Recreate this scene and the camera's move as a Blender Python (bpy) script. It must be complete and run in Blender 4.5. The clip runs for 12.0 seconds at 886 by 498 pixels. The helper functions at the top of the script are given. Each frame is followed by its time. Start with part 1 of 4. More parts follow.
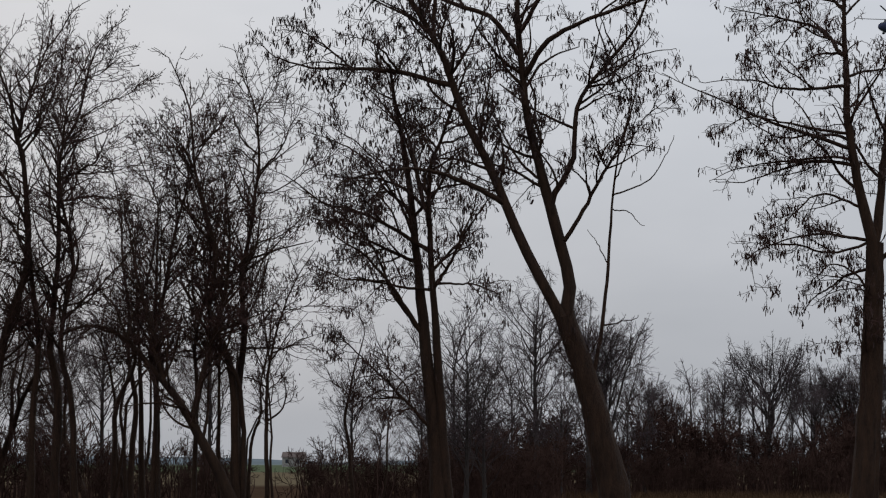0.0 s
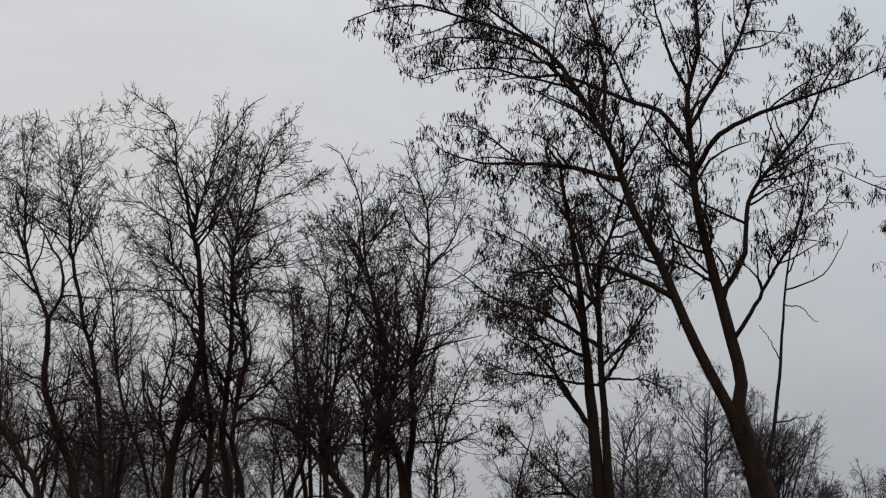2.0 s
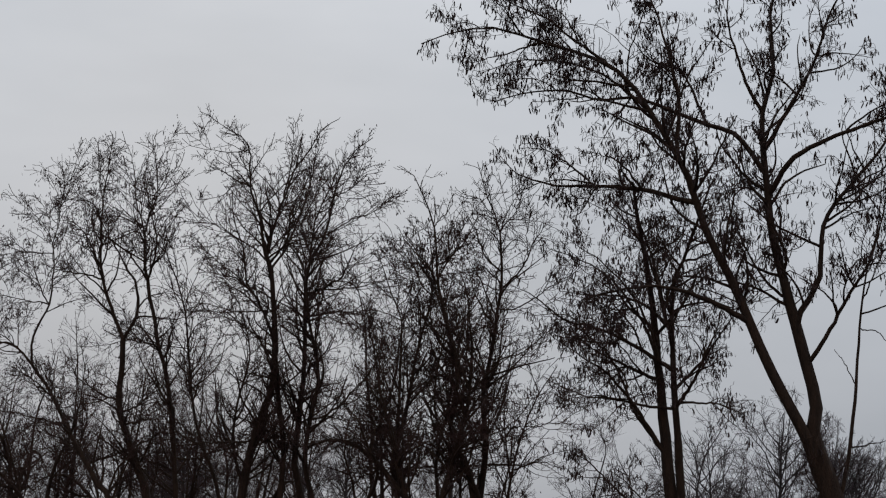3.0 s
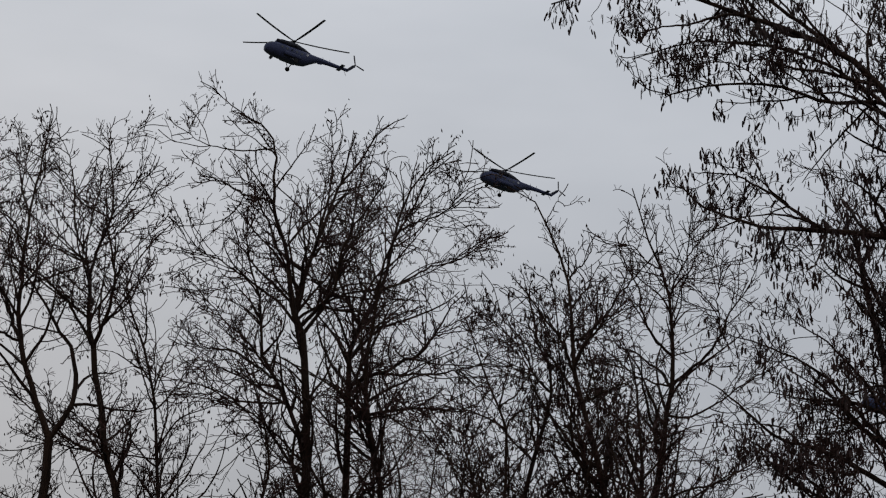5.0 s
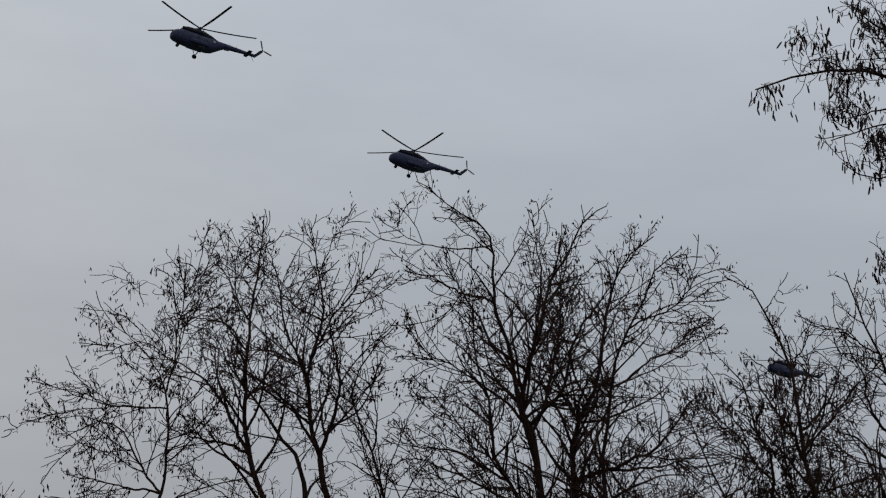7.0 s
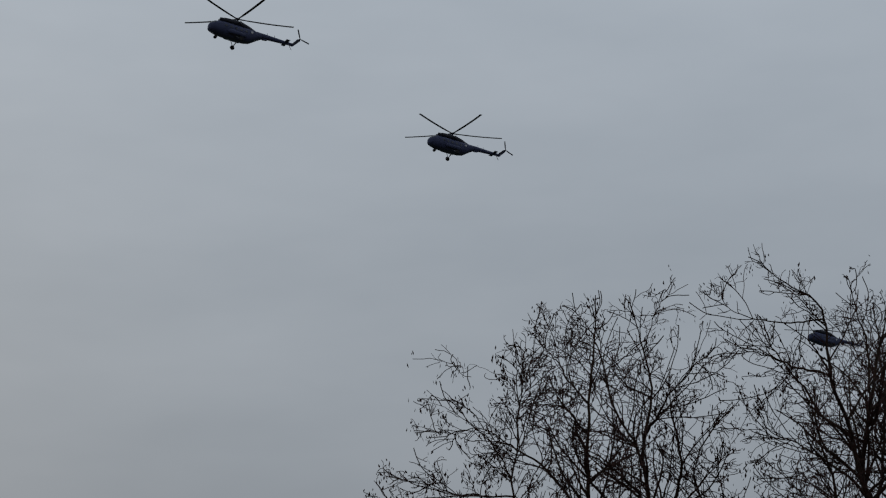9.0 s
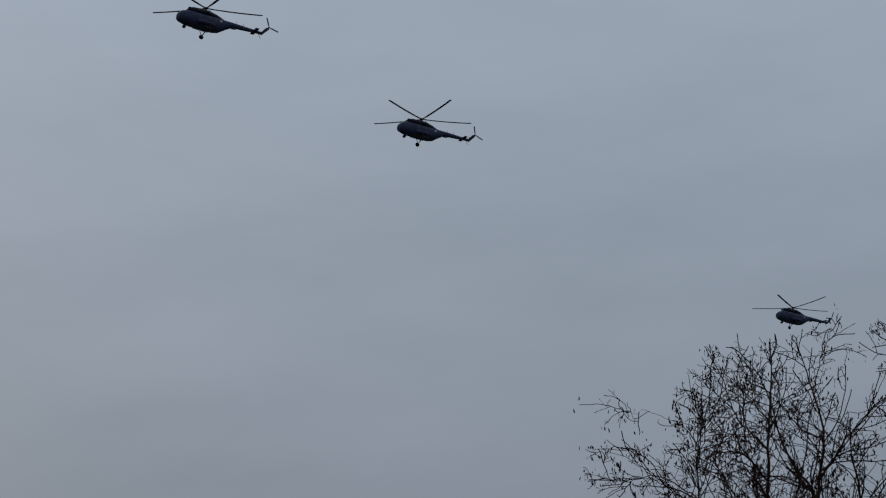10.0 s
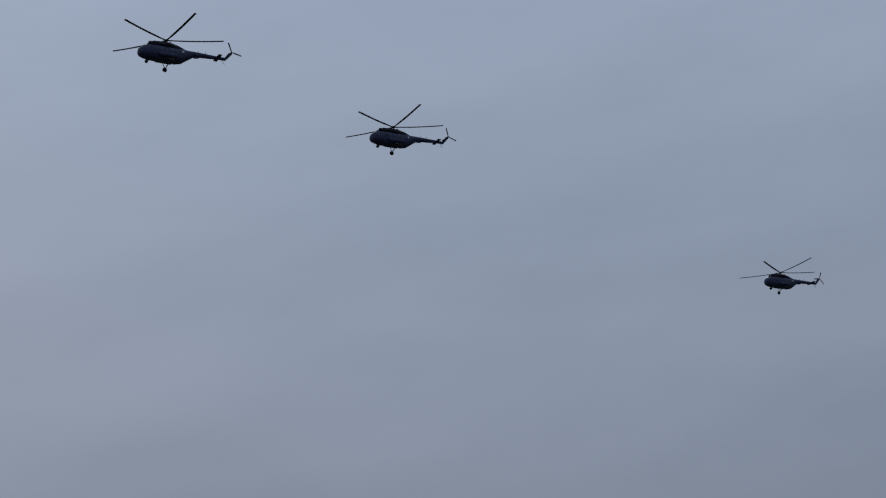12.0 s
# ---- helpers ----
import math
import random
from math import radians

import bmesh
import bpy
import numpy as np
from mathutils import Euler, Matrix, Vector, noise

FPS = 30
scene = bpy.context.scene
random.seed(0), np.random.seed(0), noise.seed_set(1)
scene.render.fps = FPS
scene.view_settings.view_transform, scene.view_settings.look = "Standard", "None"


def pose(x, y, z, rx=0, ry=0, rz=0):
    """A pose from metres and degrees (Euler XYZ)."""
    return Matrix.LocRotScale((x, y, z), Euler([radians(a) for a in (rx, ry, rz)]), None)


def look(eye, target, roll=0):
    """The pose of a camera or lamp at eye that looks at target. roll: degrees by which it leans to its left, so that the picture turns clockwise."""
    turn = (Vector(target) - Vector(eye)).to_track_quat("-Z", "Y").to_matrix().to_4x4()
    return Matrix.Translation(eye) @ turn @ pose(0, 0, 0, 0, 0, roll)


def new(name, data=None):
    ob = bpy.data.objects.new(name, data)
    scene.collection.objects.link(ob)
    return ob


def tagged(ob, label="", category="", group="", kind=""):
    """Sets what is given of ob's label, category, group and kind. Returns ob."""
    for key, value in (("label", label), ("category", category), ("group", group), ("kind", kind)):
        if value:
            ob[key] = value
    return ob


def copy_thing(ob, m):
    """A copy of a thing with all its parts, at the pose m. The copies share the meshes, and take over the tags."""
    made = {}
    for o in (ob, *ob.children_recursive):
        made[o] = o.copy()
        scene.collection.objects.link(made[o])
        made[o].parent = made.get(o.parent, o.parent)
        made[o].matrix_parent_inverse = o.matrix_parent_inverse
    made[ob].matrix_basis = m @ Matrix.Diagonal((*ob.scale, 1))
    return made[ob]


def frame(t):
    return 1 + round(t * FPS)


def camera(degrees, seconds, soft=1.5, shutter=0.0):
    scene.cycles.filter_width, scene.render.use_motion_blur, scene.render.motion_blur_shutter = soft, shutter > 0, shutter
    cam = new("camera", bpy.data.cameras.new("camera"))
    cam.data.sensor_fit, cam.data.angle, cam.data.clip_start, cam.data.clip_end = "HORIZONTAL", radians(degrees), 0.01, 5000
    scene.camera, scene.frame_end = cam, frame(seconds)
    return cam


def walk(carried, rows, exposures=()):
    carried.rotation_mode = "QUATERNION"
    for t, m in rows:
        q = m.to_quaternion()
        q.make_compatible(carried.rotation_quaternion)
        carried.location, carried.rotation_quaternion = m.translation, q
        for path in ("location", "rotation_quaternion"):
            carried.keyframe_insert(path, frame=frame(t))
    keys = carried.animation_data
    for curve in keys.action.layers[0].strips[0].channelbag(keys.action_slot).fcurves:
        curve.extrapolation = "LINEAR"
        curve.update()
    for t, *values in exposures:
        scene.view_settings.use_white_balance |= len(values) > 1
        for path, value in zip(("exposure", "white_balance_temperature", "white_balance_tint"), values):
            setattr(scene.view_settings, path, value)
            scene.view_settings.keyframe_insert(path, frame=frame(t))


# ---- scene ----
# ---- camera ----
cam = camera(26.0, 12.0, soft=1.2)
walk(cam, [
    (0.0, pose(-0.00, -0.00, 1.60, 96.367, -0.003, 4.677)),
    (0.5, pose(0.00, -0.00, 1.60, 97.588, -0.564, 5.751)),
    (1.0, pose(-0.00, -0.00, 1.60, 98.472, -0.758, 6.505)),
    (1.5, pose(-0.00, -0.00, 1.60, 98.818, -0.852, 7.918)),
    (2.0, pose(-0.00, 0.00, 1.60, 99.153, -0.865, 9.656)),
    (2.5, pose(-0.00, 0.00, 1.60, 99.384, -1.511, 10.830)),
    (3.0, pose(-0.00, 0.00, 1.60, 99.776, -1.415, 11.768)),
    (3.2, pose(-0.50, 3.84, 1.60, 100.875, -1.467, 12.439)),
    (4.8, pose(-10.56, 18.54, 1.30, 107.920, -2.815, 2.957)),
    (5.0, pose(-11.51, 18.26, 1.57, 107.447, -2.301, 2.105)),
    (5.5, pose(-13.20, 17.93, 2.12, 107.291, -1.548, 0.523)),
    (6.0, pose(-14.51, 17.75, 2.53, 106.965, -0.782, -0.769)),
    (6.5, pose(-16.00, 17.72, 3.07, 106.702, 0.257, -0.961)),
    (6.7, pose(-16.64, 17.75, 3.33, 106.635, 0.391, -0.834)),
    (8.3, pose(-20.03, 17.65, 4.55, 106.584, 1.218, -0.068)),
    (8.5, pose(-20.87, 17.57, 4.85, 106.261, 1.699, -0.130)),
    (9.0, pose(-22.71, 17.53, 5.57, 105.858, 2.184, 0.300)),
    (9.5, pose(-24.47, 17.57, 6.23, 105.456, 2.828, 1.023)),
    (10.0, pose(-26.29, 17.81, 6.98, 105.224, 3.526, -0.751)),
    (10.5, pose(-28.09, 18.47, 7.83, 105.674, 4.233, -2.584)),
    (11.0, pose(-29.10, 19.24, 7.81, 105.968, 6.328, -2.124)),
    (11.5, pose(-30.17, 20.12, 8.14, 105.726, 7.686, -1.254)),
    (12.0, pose(-31.14, 21.12, 8.33, 105.471, 10.290, -0.060)),
], exposures=[(0.0, 0.07, 6420, 9), (1.0, 0.07, 6400, 8), (2.0, -0.03, 6360, 7), (3.0, -0.12, 6290, 8), (5.0, -0.38, 6400, 9), (6.5, -0.45, 6300, 8),
              (8.5, -0.83, 6080, 6), (9.0, -0.83, 6050, 5), (9.5, -0.97, 5850, 5), (10.5, -0.97, 5600, 7), (12.0, -1.0, 5420, 10)])

# ---- light: an overcast winter sky ----
world = bpy.data.worlds.new("overcast")
scene.world = world
world.use_nodes = True
wn, wl = world.node_tree.nodes, world.node_tree.links
wn.clear()
w_out = wn.new("ShaderNodeOutputWorld")
w_bg = wn.new("ShaderNodeBackground")
w_sky = wn.new("ShaderNodeTexSky")
w_sky.sky_type, w_sky.sun_disc = "NISHITA", False
w_sky.sun_elevation, w_sky.sun_rotation = radians(16), radians(-20)
w_sky.air_density, w_sky.dust_density = 1.5, 4.0
w_dim = wn.new("ShaderNodeVectorMath"); w_dim.operation = "SCALE"; w_dim.inputs["Scale"].default_value = 0.08
w_co = wn.new("ShaderNodeTexCoord")
w_sep = wn.new("ShaderNodeSeparateXYZ")
w_up = wn.new("ShaderNodeMath"); w_up.operation = "MAXIMUM"; w_up.inputs[1].default_value = 0.0
w_cie = wn.new("ShaderNodeMath"); w_cie.operation = "MULTIPLY_ADD"
w_cie.inputs[1].default_value, w_cie.inputs[2].default_value = 0.86, 0.40
w_map = wn.new("ShaderNodeMapping"); w_map.inputs["Scale"].default_value = (3.0, 3.0, 9.0)
w_cl = wn.new("ShaderNodeTexNoise")
w_cl.inputs["Scale"].default_value, w_cl.inputs["Detail"].default_value, w_cl.inputs["Roughness"].default_value = 1.4, 4.0, 0.55
w_amp = wn.new("ShaderNodeMath"); w_amp.operation = "MULTIPLY_ADD"
w_amp.inputs[1].default_value, w_amp.inputs[2].default_value = 0.34, 0.83
w_mul = wn.new("ShaderNodeMath"); w_mul.operation = "MULTIPLY"
w_tint = wn.new("ShaderNodeMix"); w_tint.data_type = "RGBA"
w_tint.inputs["A"].default_value, w_tint.inputs["B"].default_value = (0.925, 0.98, 1.08, 1), (0.965, 0.985, 1.05, 1)
w_col = wn.new("ShaderNodeVectorMath"); w_col.operation = "SCALE"
w_mix = wn.new("ShaderNodeMix"); w_mix.data_type = "RGBA"; w_mix.inputs["Factor"].default_value = 0.985
wl.new(w_co.outputs["Generated"], w_sep.inputs[0]); wl.new(w_sep.outputs["Z"], w_up.inputs[0]); wl.new(w_up.outputs[0], w_cie.inputs[0])
wl.new(w_co.outputs["Generated"], w_map.inputs[0]); wl.new(w_map.outputs[0], w_cl.inputs["Vector"])
wl.new(w_cl.outputs["Fac"], w_amp.inputs[0]); wl.new(w_cie.outputs[0], w_mul.inputs[0]); wl.new(w_amp.outputs[0], w_mul.inputs[1])
wl.new(w_cl.outputs["Fac"], w_tint.inputs["Factor"])
wl.new(w_tint.outputs["Result"], w_col.inputs[0]); wl.new(w_mul.outputs[0], w_col.inputs["Scale"])
wl.new(w_sky.outputs[0], w_dim.inputs[0]); wl.new(w_dim.outputs[0], w_mix.inputs["A"]); wl.new(w_col.outputs[0], w_mix.inputs["B"])
wl.new(w_mix.outputs["Result"], w_bg.inputs["Color"]); wl.new(w_bg.outputs[0], w_out.inputs[0])

sun = new("sun", bpy.data.lights.new("sun", "SUN"))
sun.data.energy, sun.data.angle, sun.data.color = 0.5, radians(25), (1.0, 0.96, 0.9)
sun.matrix_world = look((60, 300, 110), (0, 0, 0))


# ---- materials ----
def surface(name, low, high, scale, rough=0.9, bump=0.3, stretch=(1, 1, 1), metal=0.0, fine=6.0, distance=0.02, vary=0.0, gloss=0.2):
    m = bpy.data.materials.new(name)
    m.use_nodes = True
    n, l = m.node_tree.nodes, m.node_tree.links
    b = n["Principled BSDF"]
    b.inputs["Roughness"].default_value, b.inputs["Metallic"].default_value = rough, metal
    b.inputs["Specular IOR Level"].default_value = gloss
    co, mp = n.new("ShaderNodeTexCoord"), n.new("ShaderNodeMapping")
    mp.inputs["Scale"].default_value = stretch
    big, small = n.new("ShaderNodeTexNoise"), n.new("ShaderNodeTexNoise")
    big.inputs["Scale"].default_value, big.inputs["Detail"].default_value = scale, 3
    small.inputs["Scale"].default_value, small.inputs["Detail"].default_value = scale * fine, 5
    add = n.new("ShaderNodeMath"); add.operation = "MULTIPLY_ADD"; add.inputs[1].default_value = 0.55
    half = n.new("ShaderNodeMath"); half.operation = "MULTIPLY"; half.inputs[1].default_value = 0.45
    ramp = n.new("ShaderNodeValToRGB")
    ramp.color_ramp.elements[0].position, ramp.color_ramp.elements[1].position = 0.32, 0.68
    ramp.color_ramp.elements[0].color, ramp.color_ramp.elements[1].color = (*low, 1), (*high, 1)
    bp = n.new("ShaderNodeBump"); bp.inputs["Strength"].default_value, bp.inputs["Distance"].default_value = bump, distance
    l.new(co.outputs["Object"], mp.inputs[0])
    l.new(mp.outputs[0], big.inputs["Vector"]); l.new(mp.outputs[0], small.inputs["Vector"])
    l.new(small.outputs["Fac"], half.inputs[0]); l.new(big.outputs["Fac"], add.inputs[0]); l.new(half.outputs[0], add.inputs[2])
    l.new(add.outputs[0], ramp.inputs[0]); l.new(small.outputs["Fac"], bp.inputs["Height"]); l.new(bp.outputs[0], b.inputs["Normal"])
    if vary:
        info, hsv = n.new("ShaderNodeObjectInfo"), n.new("ShaderNodeHueSaturation")
        ma = n.new("ShaderNodeMath"); ma.operation = "MULTIPLY_ADD"; ma.inputs[1].default_value, ma.inputs[2].default_value = 2 * vary, 1 - vary
        l.new(info.outputs["Random"], ma.inputs[0]); l.new(ma.outputs[0], hsv.inputs["Value"])
        l.new(ramp.outputs[0], hsv.inputs["Color"]); l.new(hsv.outputs[0], b.inputs["Base Color"])
    else:
        l.new(ramp.outputs[0], b.inputs["Base Color"])
    return m


BARK = surface("furrowed_bark", (0.014, 0.0076, 0.0048), (0.047, 0.0245, 0.0140), 3.0, bump=0.9, stretch=(3, 3, 0.6), distance=0.05, vary=0.12)
TWIG = surface("twig_bark", (0.023, 0.010, 0.008), (0.060, 0.028, 0.022), 4.0, bump=0.0)
POD_SKIN = surface("dry_pod", (0.016, 0.009, 0.008), (0.05, 0.026, 0.02), 9.0, rough=0.7, bump=0.1, vary=0.3)
# far wood: greyer than the near bark, distance haze mixed into the colours
FAR_TWIG = surface("far_twigs_hazed", (0.045, 0.033, 0.035), (0.095, 0.074, 0.076), 0.6, gloss=0.0, bump=0.0, vary=0.15)
FAR_BARK = surface("far_bark_hazed", (0.02, 0.016, 0.015), (0.05, 0.04, 0.036), 2.0, bump=0.5, vary=0.1)
BRUSH = surface("brushwood", (0.026, 0.015, 0.012), (0.066, 0.039, 0.032), 0.8, gloss=0.0, bump=0.0, vary=0.25)
DRY_GRASS = surface("dry_grass", (0.035, 0.021, 0.013), (0.085, 0.052, 0.030), 1.5, bump=0.3, gloss=0.0)
# blue-grey paint with extra blue in the colour for distance haze
PAINT_HAZED = surface("matt_blue_grey_paint_hazed", (0.020, 0.025, 0.062), (0.040, 0.047, 0.096), 0.7, rough=0.6, bump=0.05, fine=9)
PAINT_DARK = surface("dark_engine_paint", (0.012, 0.013, 0.02), (0.024, 0.025, 0.034), 1.2, rough=0.65, bump=0.05)
BLADE = surface("dark_rotor_blade", (0.012, 0.012, 0.016), (0.024, 0.024, 0.03), 1.0, rough=0.55, bump=0.02)
RUBBER = surface("tyre_rubber", (0.008, 0.008, 0.009), (0.018, 0.018, 0.018), 5.0, rough=0.85, bump=0.1)
METAL = surface("worn_steel", (0.06, 0.06, 0.065), (0.12, 0.12, 0.13), 3.0, rough=0.45, metal=0.8, bump=0.05)
MARK = surface("faded_white_mark", (0.32, 0.32, 0.33), (0.45, 0.45, 0.46), 3.0, rough=0.6, bump=0.0)
GLASS = bpy.data.materials.new("cockpit_glass")
GLASS.use_nodes = True
GLASS.node_tree.nodes["Principled BSDF"].inputs["Base Color"].default_value = (0.02, 0.025, 0.035, 1)
GLASS.node_tree.nodes["Principled BSDF"].inputs["Roughness"].default_value = 0.08
PLASTER = surface("pale_plaster", (0.20, 0.19, 0.18), (0.30, 0.285, 0.27), 0.8, bump=0.1)
ROOF = surface("dull_roof", (0.07, 0.055, 0.05), (0.13, 0.10, 0.09), 0.8, bump=0.2)
# aerial haze is painted into this pale blue-grey base colour
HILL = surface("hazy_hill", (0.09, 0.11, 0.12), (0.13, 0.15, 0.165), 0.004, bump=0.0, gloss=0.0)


def ground_material():
    m = surface("winter_ground", (0.022, 0.014, 0.010), (0.060, 0.038, 0.024), 0.25, bump=0.5, fine=12, gloss=0.0)
    n, l = m.node_tree.nodes, m.node_tree.links
    b = n["Principled BSDF"]
    litter = b.inputs["Base Color"].links[0].from_socket
    co, sep = n.new("ShaderNodeTexCoord"), n.new("ShaderNodeSeparateXYZ")
    wob = n.new("ShaderNodeTexNoise"); wob.inputs["Scale"].default_value = 0.02
    off = n.new("ShaderNodeMath"); off.operation = "MULTIPLY_ADD"; off.inputs[1].default_value = 60.0
    l.new(co.outputs["Object"], sep.inputs[0]); l.new(co.outputs["Object"], wob.inputs["Vector"])
    l.new(wob.outputs["Fac"], off.inputs[0]); l.new(sep.outputs["Y"], off.inputs[2])
    prev = litter
    # stubble beyond the wood, a strip of winter wheat, then land painted haze-pale
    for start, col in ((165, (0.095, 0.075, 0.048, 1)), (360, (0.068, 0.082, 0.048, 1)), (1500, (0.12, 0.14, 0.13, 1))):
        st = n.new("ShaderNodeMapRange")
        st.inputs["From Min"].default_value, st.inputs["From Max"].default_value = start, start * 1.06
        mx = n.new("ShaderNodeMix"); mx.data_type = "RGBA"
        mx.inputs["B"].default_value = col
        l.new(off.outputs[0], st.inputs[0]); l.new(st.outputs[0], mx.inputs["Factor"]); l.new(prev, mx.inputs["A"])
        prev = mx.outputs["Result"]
    l.new(prev, b.inputs["Base Color"])
    return m


GROUND = ground_material()


# ---- helpers for meshes ----
def link_mesh(name, mesh, material, parent=None, label=""):
    ob = new(name, mesh)
    mesh.materials.append(material)
    if parent:
        ob.parent = parent
    return tagged(ob, label)


def part(name, bm, material, parent=None, label="", smooth=False):
    mesh = bpy.data.meshes.new(name)
    bm.to_mesh(mesh)
    bm.free()
    if smooth:
        mesh.polygons.foreach_set("use_smooth", [True] * len(mesh.polygons))
    return link_mesh(name, mesh, material, parent, label)


def array_mesh(name, verts, quads, smooth=False):
    """A mesh from arrays of corners and of four-cornered faces."""
    mesh = bpy.data.meshes.new(name)
    mesh.vertices.add(len(verts))
    mesh.vertices.foreach_set("co", np.ascontiguousarray(verts, dtype=np.float32).ravel())
    k = quads.shape[1]
    mesh.loops.add(quads.size)
    mesh.loops.foreach_set("vertex_index", np.ascontiguousarray(quads, dtype=np.int32).ravel())
    mesh.polygons.add(len(quads))
    mesh.polygons.foreach_set("loop_start", np.arange(0, quads.size, k, dtype=np.int32))
    mesh.polygons.foreach_set("use_smooth", np.full(len(quads), smooth))
    mesh.update(calc_edges=True)
    mesh.validate()
    return mesh


def unit(v):
    return v / (np.linalg.norm(v, axis=-1, keepdims=True) + 1e-9)


def tubes(P, R, sides, rough=0.0, rng=None):
    """Corners and faces of tapered tubes round many lines at once: P is lines x points x 3, R lines x points."""
    B, N, _ = P.shape
    T = unit(np.gradient(P, axis=1))
    ref = np.where(np.abs(T[..., 1:2]) > 0.9, np.array([1.0, 0, 0]), np.array([0, 1.0, 0]))
    U = unit(np.cross(T, ref))
    V = np.cross(T, U)
    a = np.arange(sides) * 2 * np.pi / sides
    rad = np.repeat(R[..., None], sides, axis=2)
    if rough:
        ridge = rng.normal(0, 1, (B, 1, sides)) + 0.8 * rng.normal(0, 1, (B, N, sides))
        rad = rad * (1 + rough * np.clip(ridge, -1.6, 1.6))
    ring = P[:, :, None] + rad[..., None] * (np.cos(a)[:, None] * U[:, :, None] + np.sin(a)[:, None] * V[:, :, None])
    idx = np.arange(B * N * sides).reshape(B, N, sides)
    nxt = np.roll(idx, -1, axis=2)
    quads = np.stack([idx[:, :-1], nxt[:, :-1], nxt[:, 1:], idx[:, 1:]], axis=-1).reshape(-1, 4)
    return ring.reshape(-1, 3), quads


def limb(r0, r1, depth, *xz):
    """A limb's line through a few bends (across, up), its depth from root to tip and its radii, smoothed."""
    p = np.array([(x, 0.0, z) for x, z in xz])
    p[:, 1] = np.linspace(depth[0], depth[1], len(p))
    q = np.vstack([2 * p[0] - p[1], p, 2 * p[-1] - p[-2]])
    seg = np.linspace(0, len(p) - 1, 240)
    i = np.minimum(seg.astype(int), len(p) - 2)
    t = (seg - i)[:, None]
    a, b, c, d = q[i], q[i + 1], q[i + 2], q[i + 3]
    line = 0.5 * (2 * b + (c - a) * t + (2 * a - 5 * b + 4 * c - d) * t ** 2 + (3 * b - a - 3 * c + d) * t ** 3)
    far = np.concatenate([[0], np.cumsum(np.linalg.norm(np.diff(line, axis=0), axis=1))])
    run = np.linspace(0, far[-1], 26)
    line = np.stack([np.interp(run, far, line[:, k]) for k in range(3)], 1)
    return line, r1 + (r0 - r1) * (1 - run / run[-1]) ** 1.12


def sprout(rng, P, R, count, start, reach, extra, angle, lift, curl, steps, thick, cap=99.0, ebb=0.8):
    """count side shoots from many lines; each reaches about as far as the rest of the line that bears it."""
    B, N, _ = P.shape
    seg = np.linalg.norm(np.diff(P, axis=1), axis=2).sum(1)
    b = rng.choice(B, count, p=seg / seg.sum())
    t = start + (1 - start) * rng.random(count)
    f = t * (N - 1.001)
    i = f.astype(int)
    w = (f - i)[:, None]
    pos = P[b, i] * (1 - w) + P[b, i + 1] * w
    r = R[b, i] * (1 - w[:, 0]) + R[b, i + 1] * w[:, 0]
    tan = unit(P[b, i + 1] - P[b, i])
    side = unit(np.cross(tan, rng.normal(0, 1, (count, 3))))
    an = np.radians(angle) * rng.uniform(0.6, 1.35, count)[:, None]
    way = np.cos(an) * tan + np.sin(an) * side
    way[:, 2] += lift
    way = unit(way)
    L = seg[b] * (1 - t) * rng.uniform(reach[0], reach[1], count) + rng.uniform(extra[0], extra[1], count) * (1 - ebb * t)
    L = np.minimum(L, cap)
    bow = rng.normal(0, curl * 0.7, (count, 3)) - side * curl * 0.7
    pts = [pos]
    for k in range(steps):
        pos = pos + way * (L / steps)[:, None]
        pts.append(pos)
        way = way + bow + rng.normal(0, curl * 1.9, (count, 3))
        way[:, 2] += lift * 0.4
        way = unit(way)
    r0 = np.minimum(0.66 * r, thick * (0.35 + 0.65 * L / np.percentile(L, 90)))
    taper = np.linspace(1, 0.3, steps + 1)
    return np.stack(pts, 1), r0[:, None] * taper


def pods_on(rng, P, count, size):
    """Hanging flat pods in small bunches along the twigs."""
    bunch = max(1, count // 3)
    b = rng.integers(0, len(P), bunch)
    i = rng.integers(1, P.shape[1], bunch)
    at = np.repeat(P[b, i], 3, axis=0)
    n = len(at)
    at = at + rng.normal(0, 0.07, (n, 3))
    down = unit(np.stack([rng.normal(0, 0.28, n), rng.normal(0, 0.28, n), -np.ones(n)], 1))
    side = unit(np.cross(down, rng.normal(0, 1, (n, 3))))
    flat = np.cross(down, side)
    L = size * rng.uniform(0.5, 1.2, n)[:, None]
    bend = side * L * rng.uniform(-0.12, 0.12, n)[:, None]
    return at, down, side, flat, L, bend


def pod_mesh(name, at, down, side, flat, L, bend, full=True):
    """Flat pods with blunt ends; the small ones have fewer corners."""
    w, th = L * (0.105 if full else 0.19), L * 0.045
    if full:
        a, b = at + down * L * 0.2 + bend * 0.6, at + down * L * 0.8 + bend * 0.6
        v = np.stack([at, a + side * w, a + flat * th, a - side * w, a - flat * th, b + side * w, b + flat * th, b - side * w, b - flat * th, at + down * L], 1)
    else:
        a = at + down * L * 0.55 + bend
        v = np.stack([at, a + side * w, a + flat * th, a - side * w, a - flat * th, at + down * L], 1)
    n, tri = v.shape[1], []
    for k in range(4):
        j = (k + 1) % 4
        tri += [(0, 1 + j, 1 + k), (n - 1, n - 5 + k, n - 5 + j)]
        if full:
            tri += [(1 + k, 1 + j, 5 + j), (1 + k, 5 + j, 5 + k)]
    faces = (np.arange(len(at))[:, None, None] * n + np.array(tri)[None]).reshape(-1, 3)
    return array_mesh(name, v.reshape(-1, 3), faces)


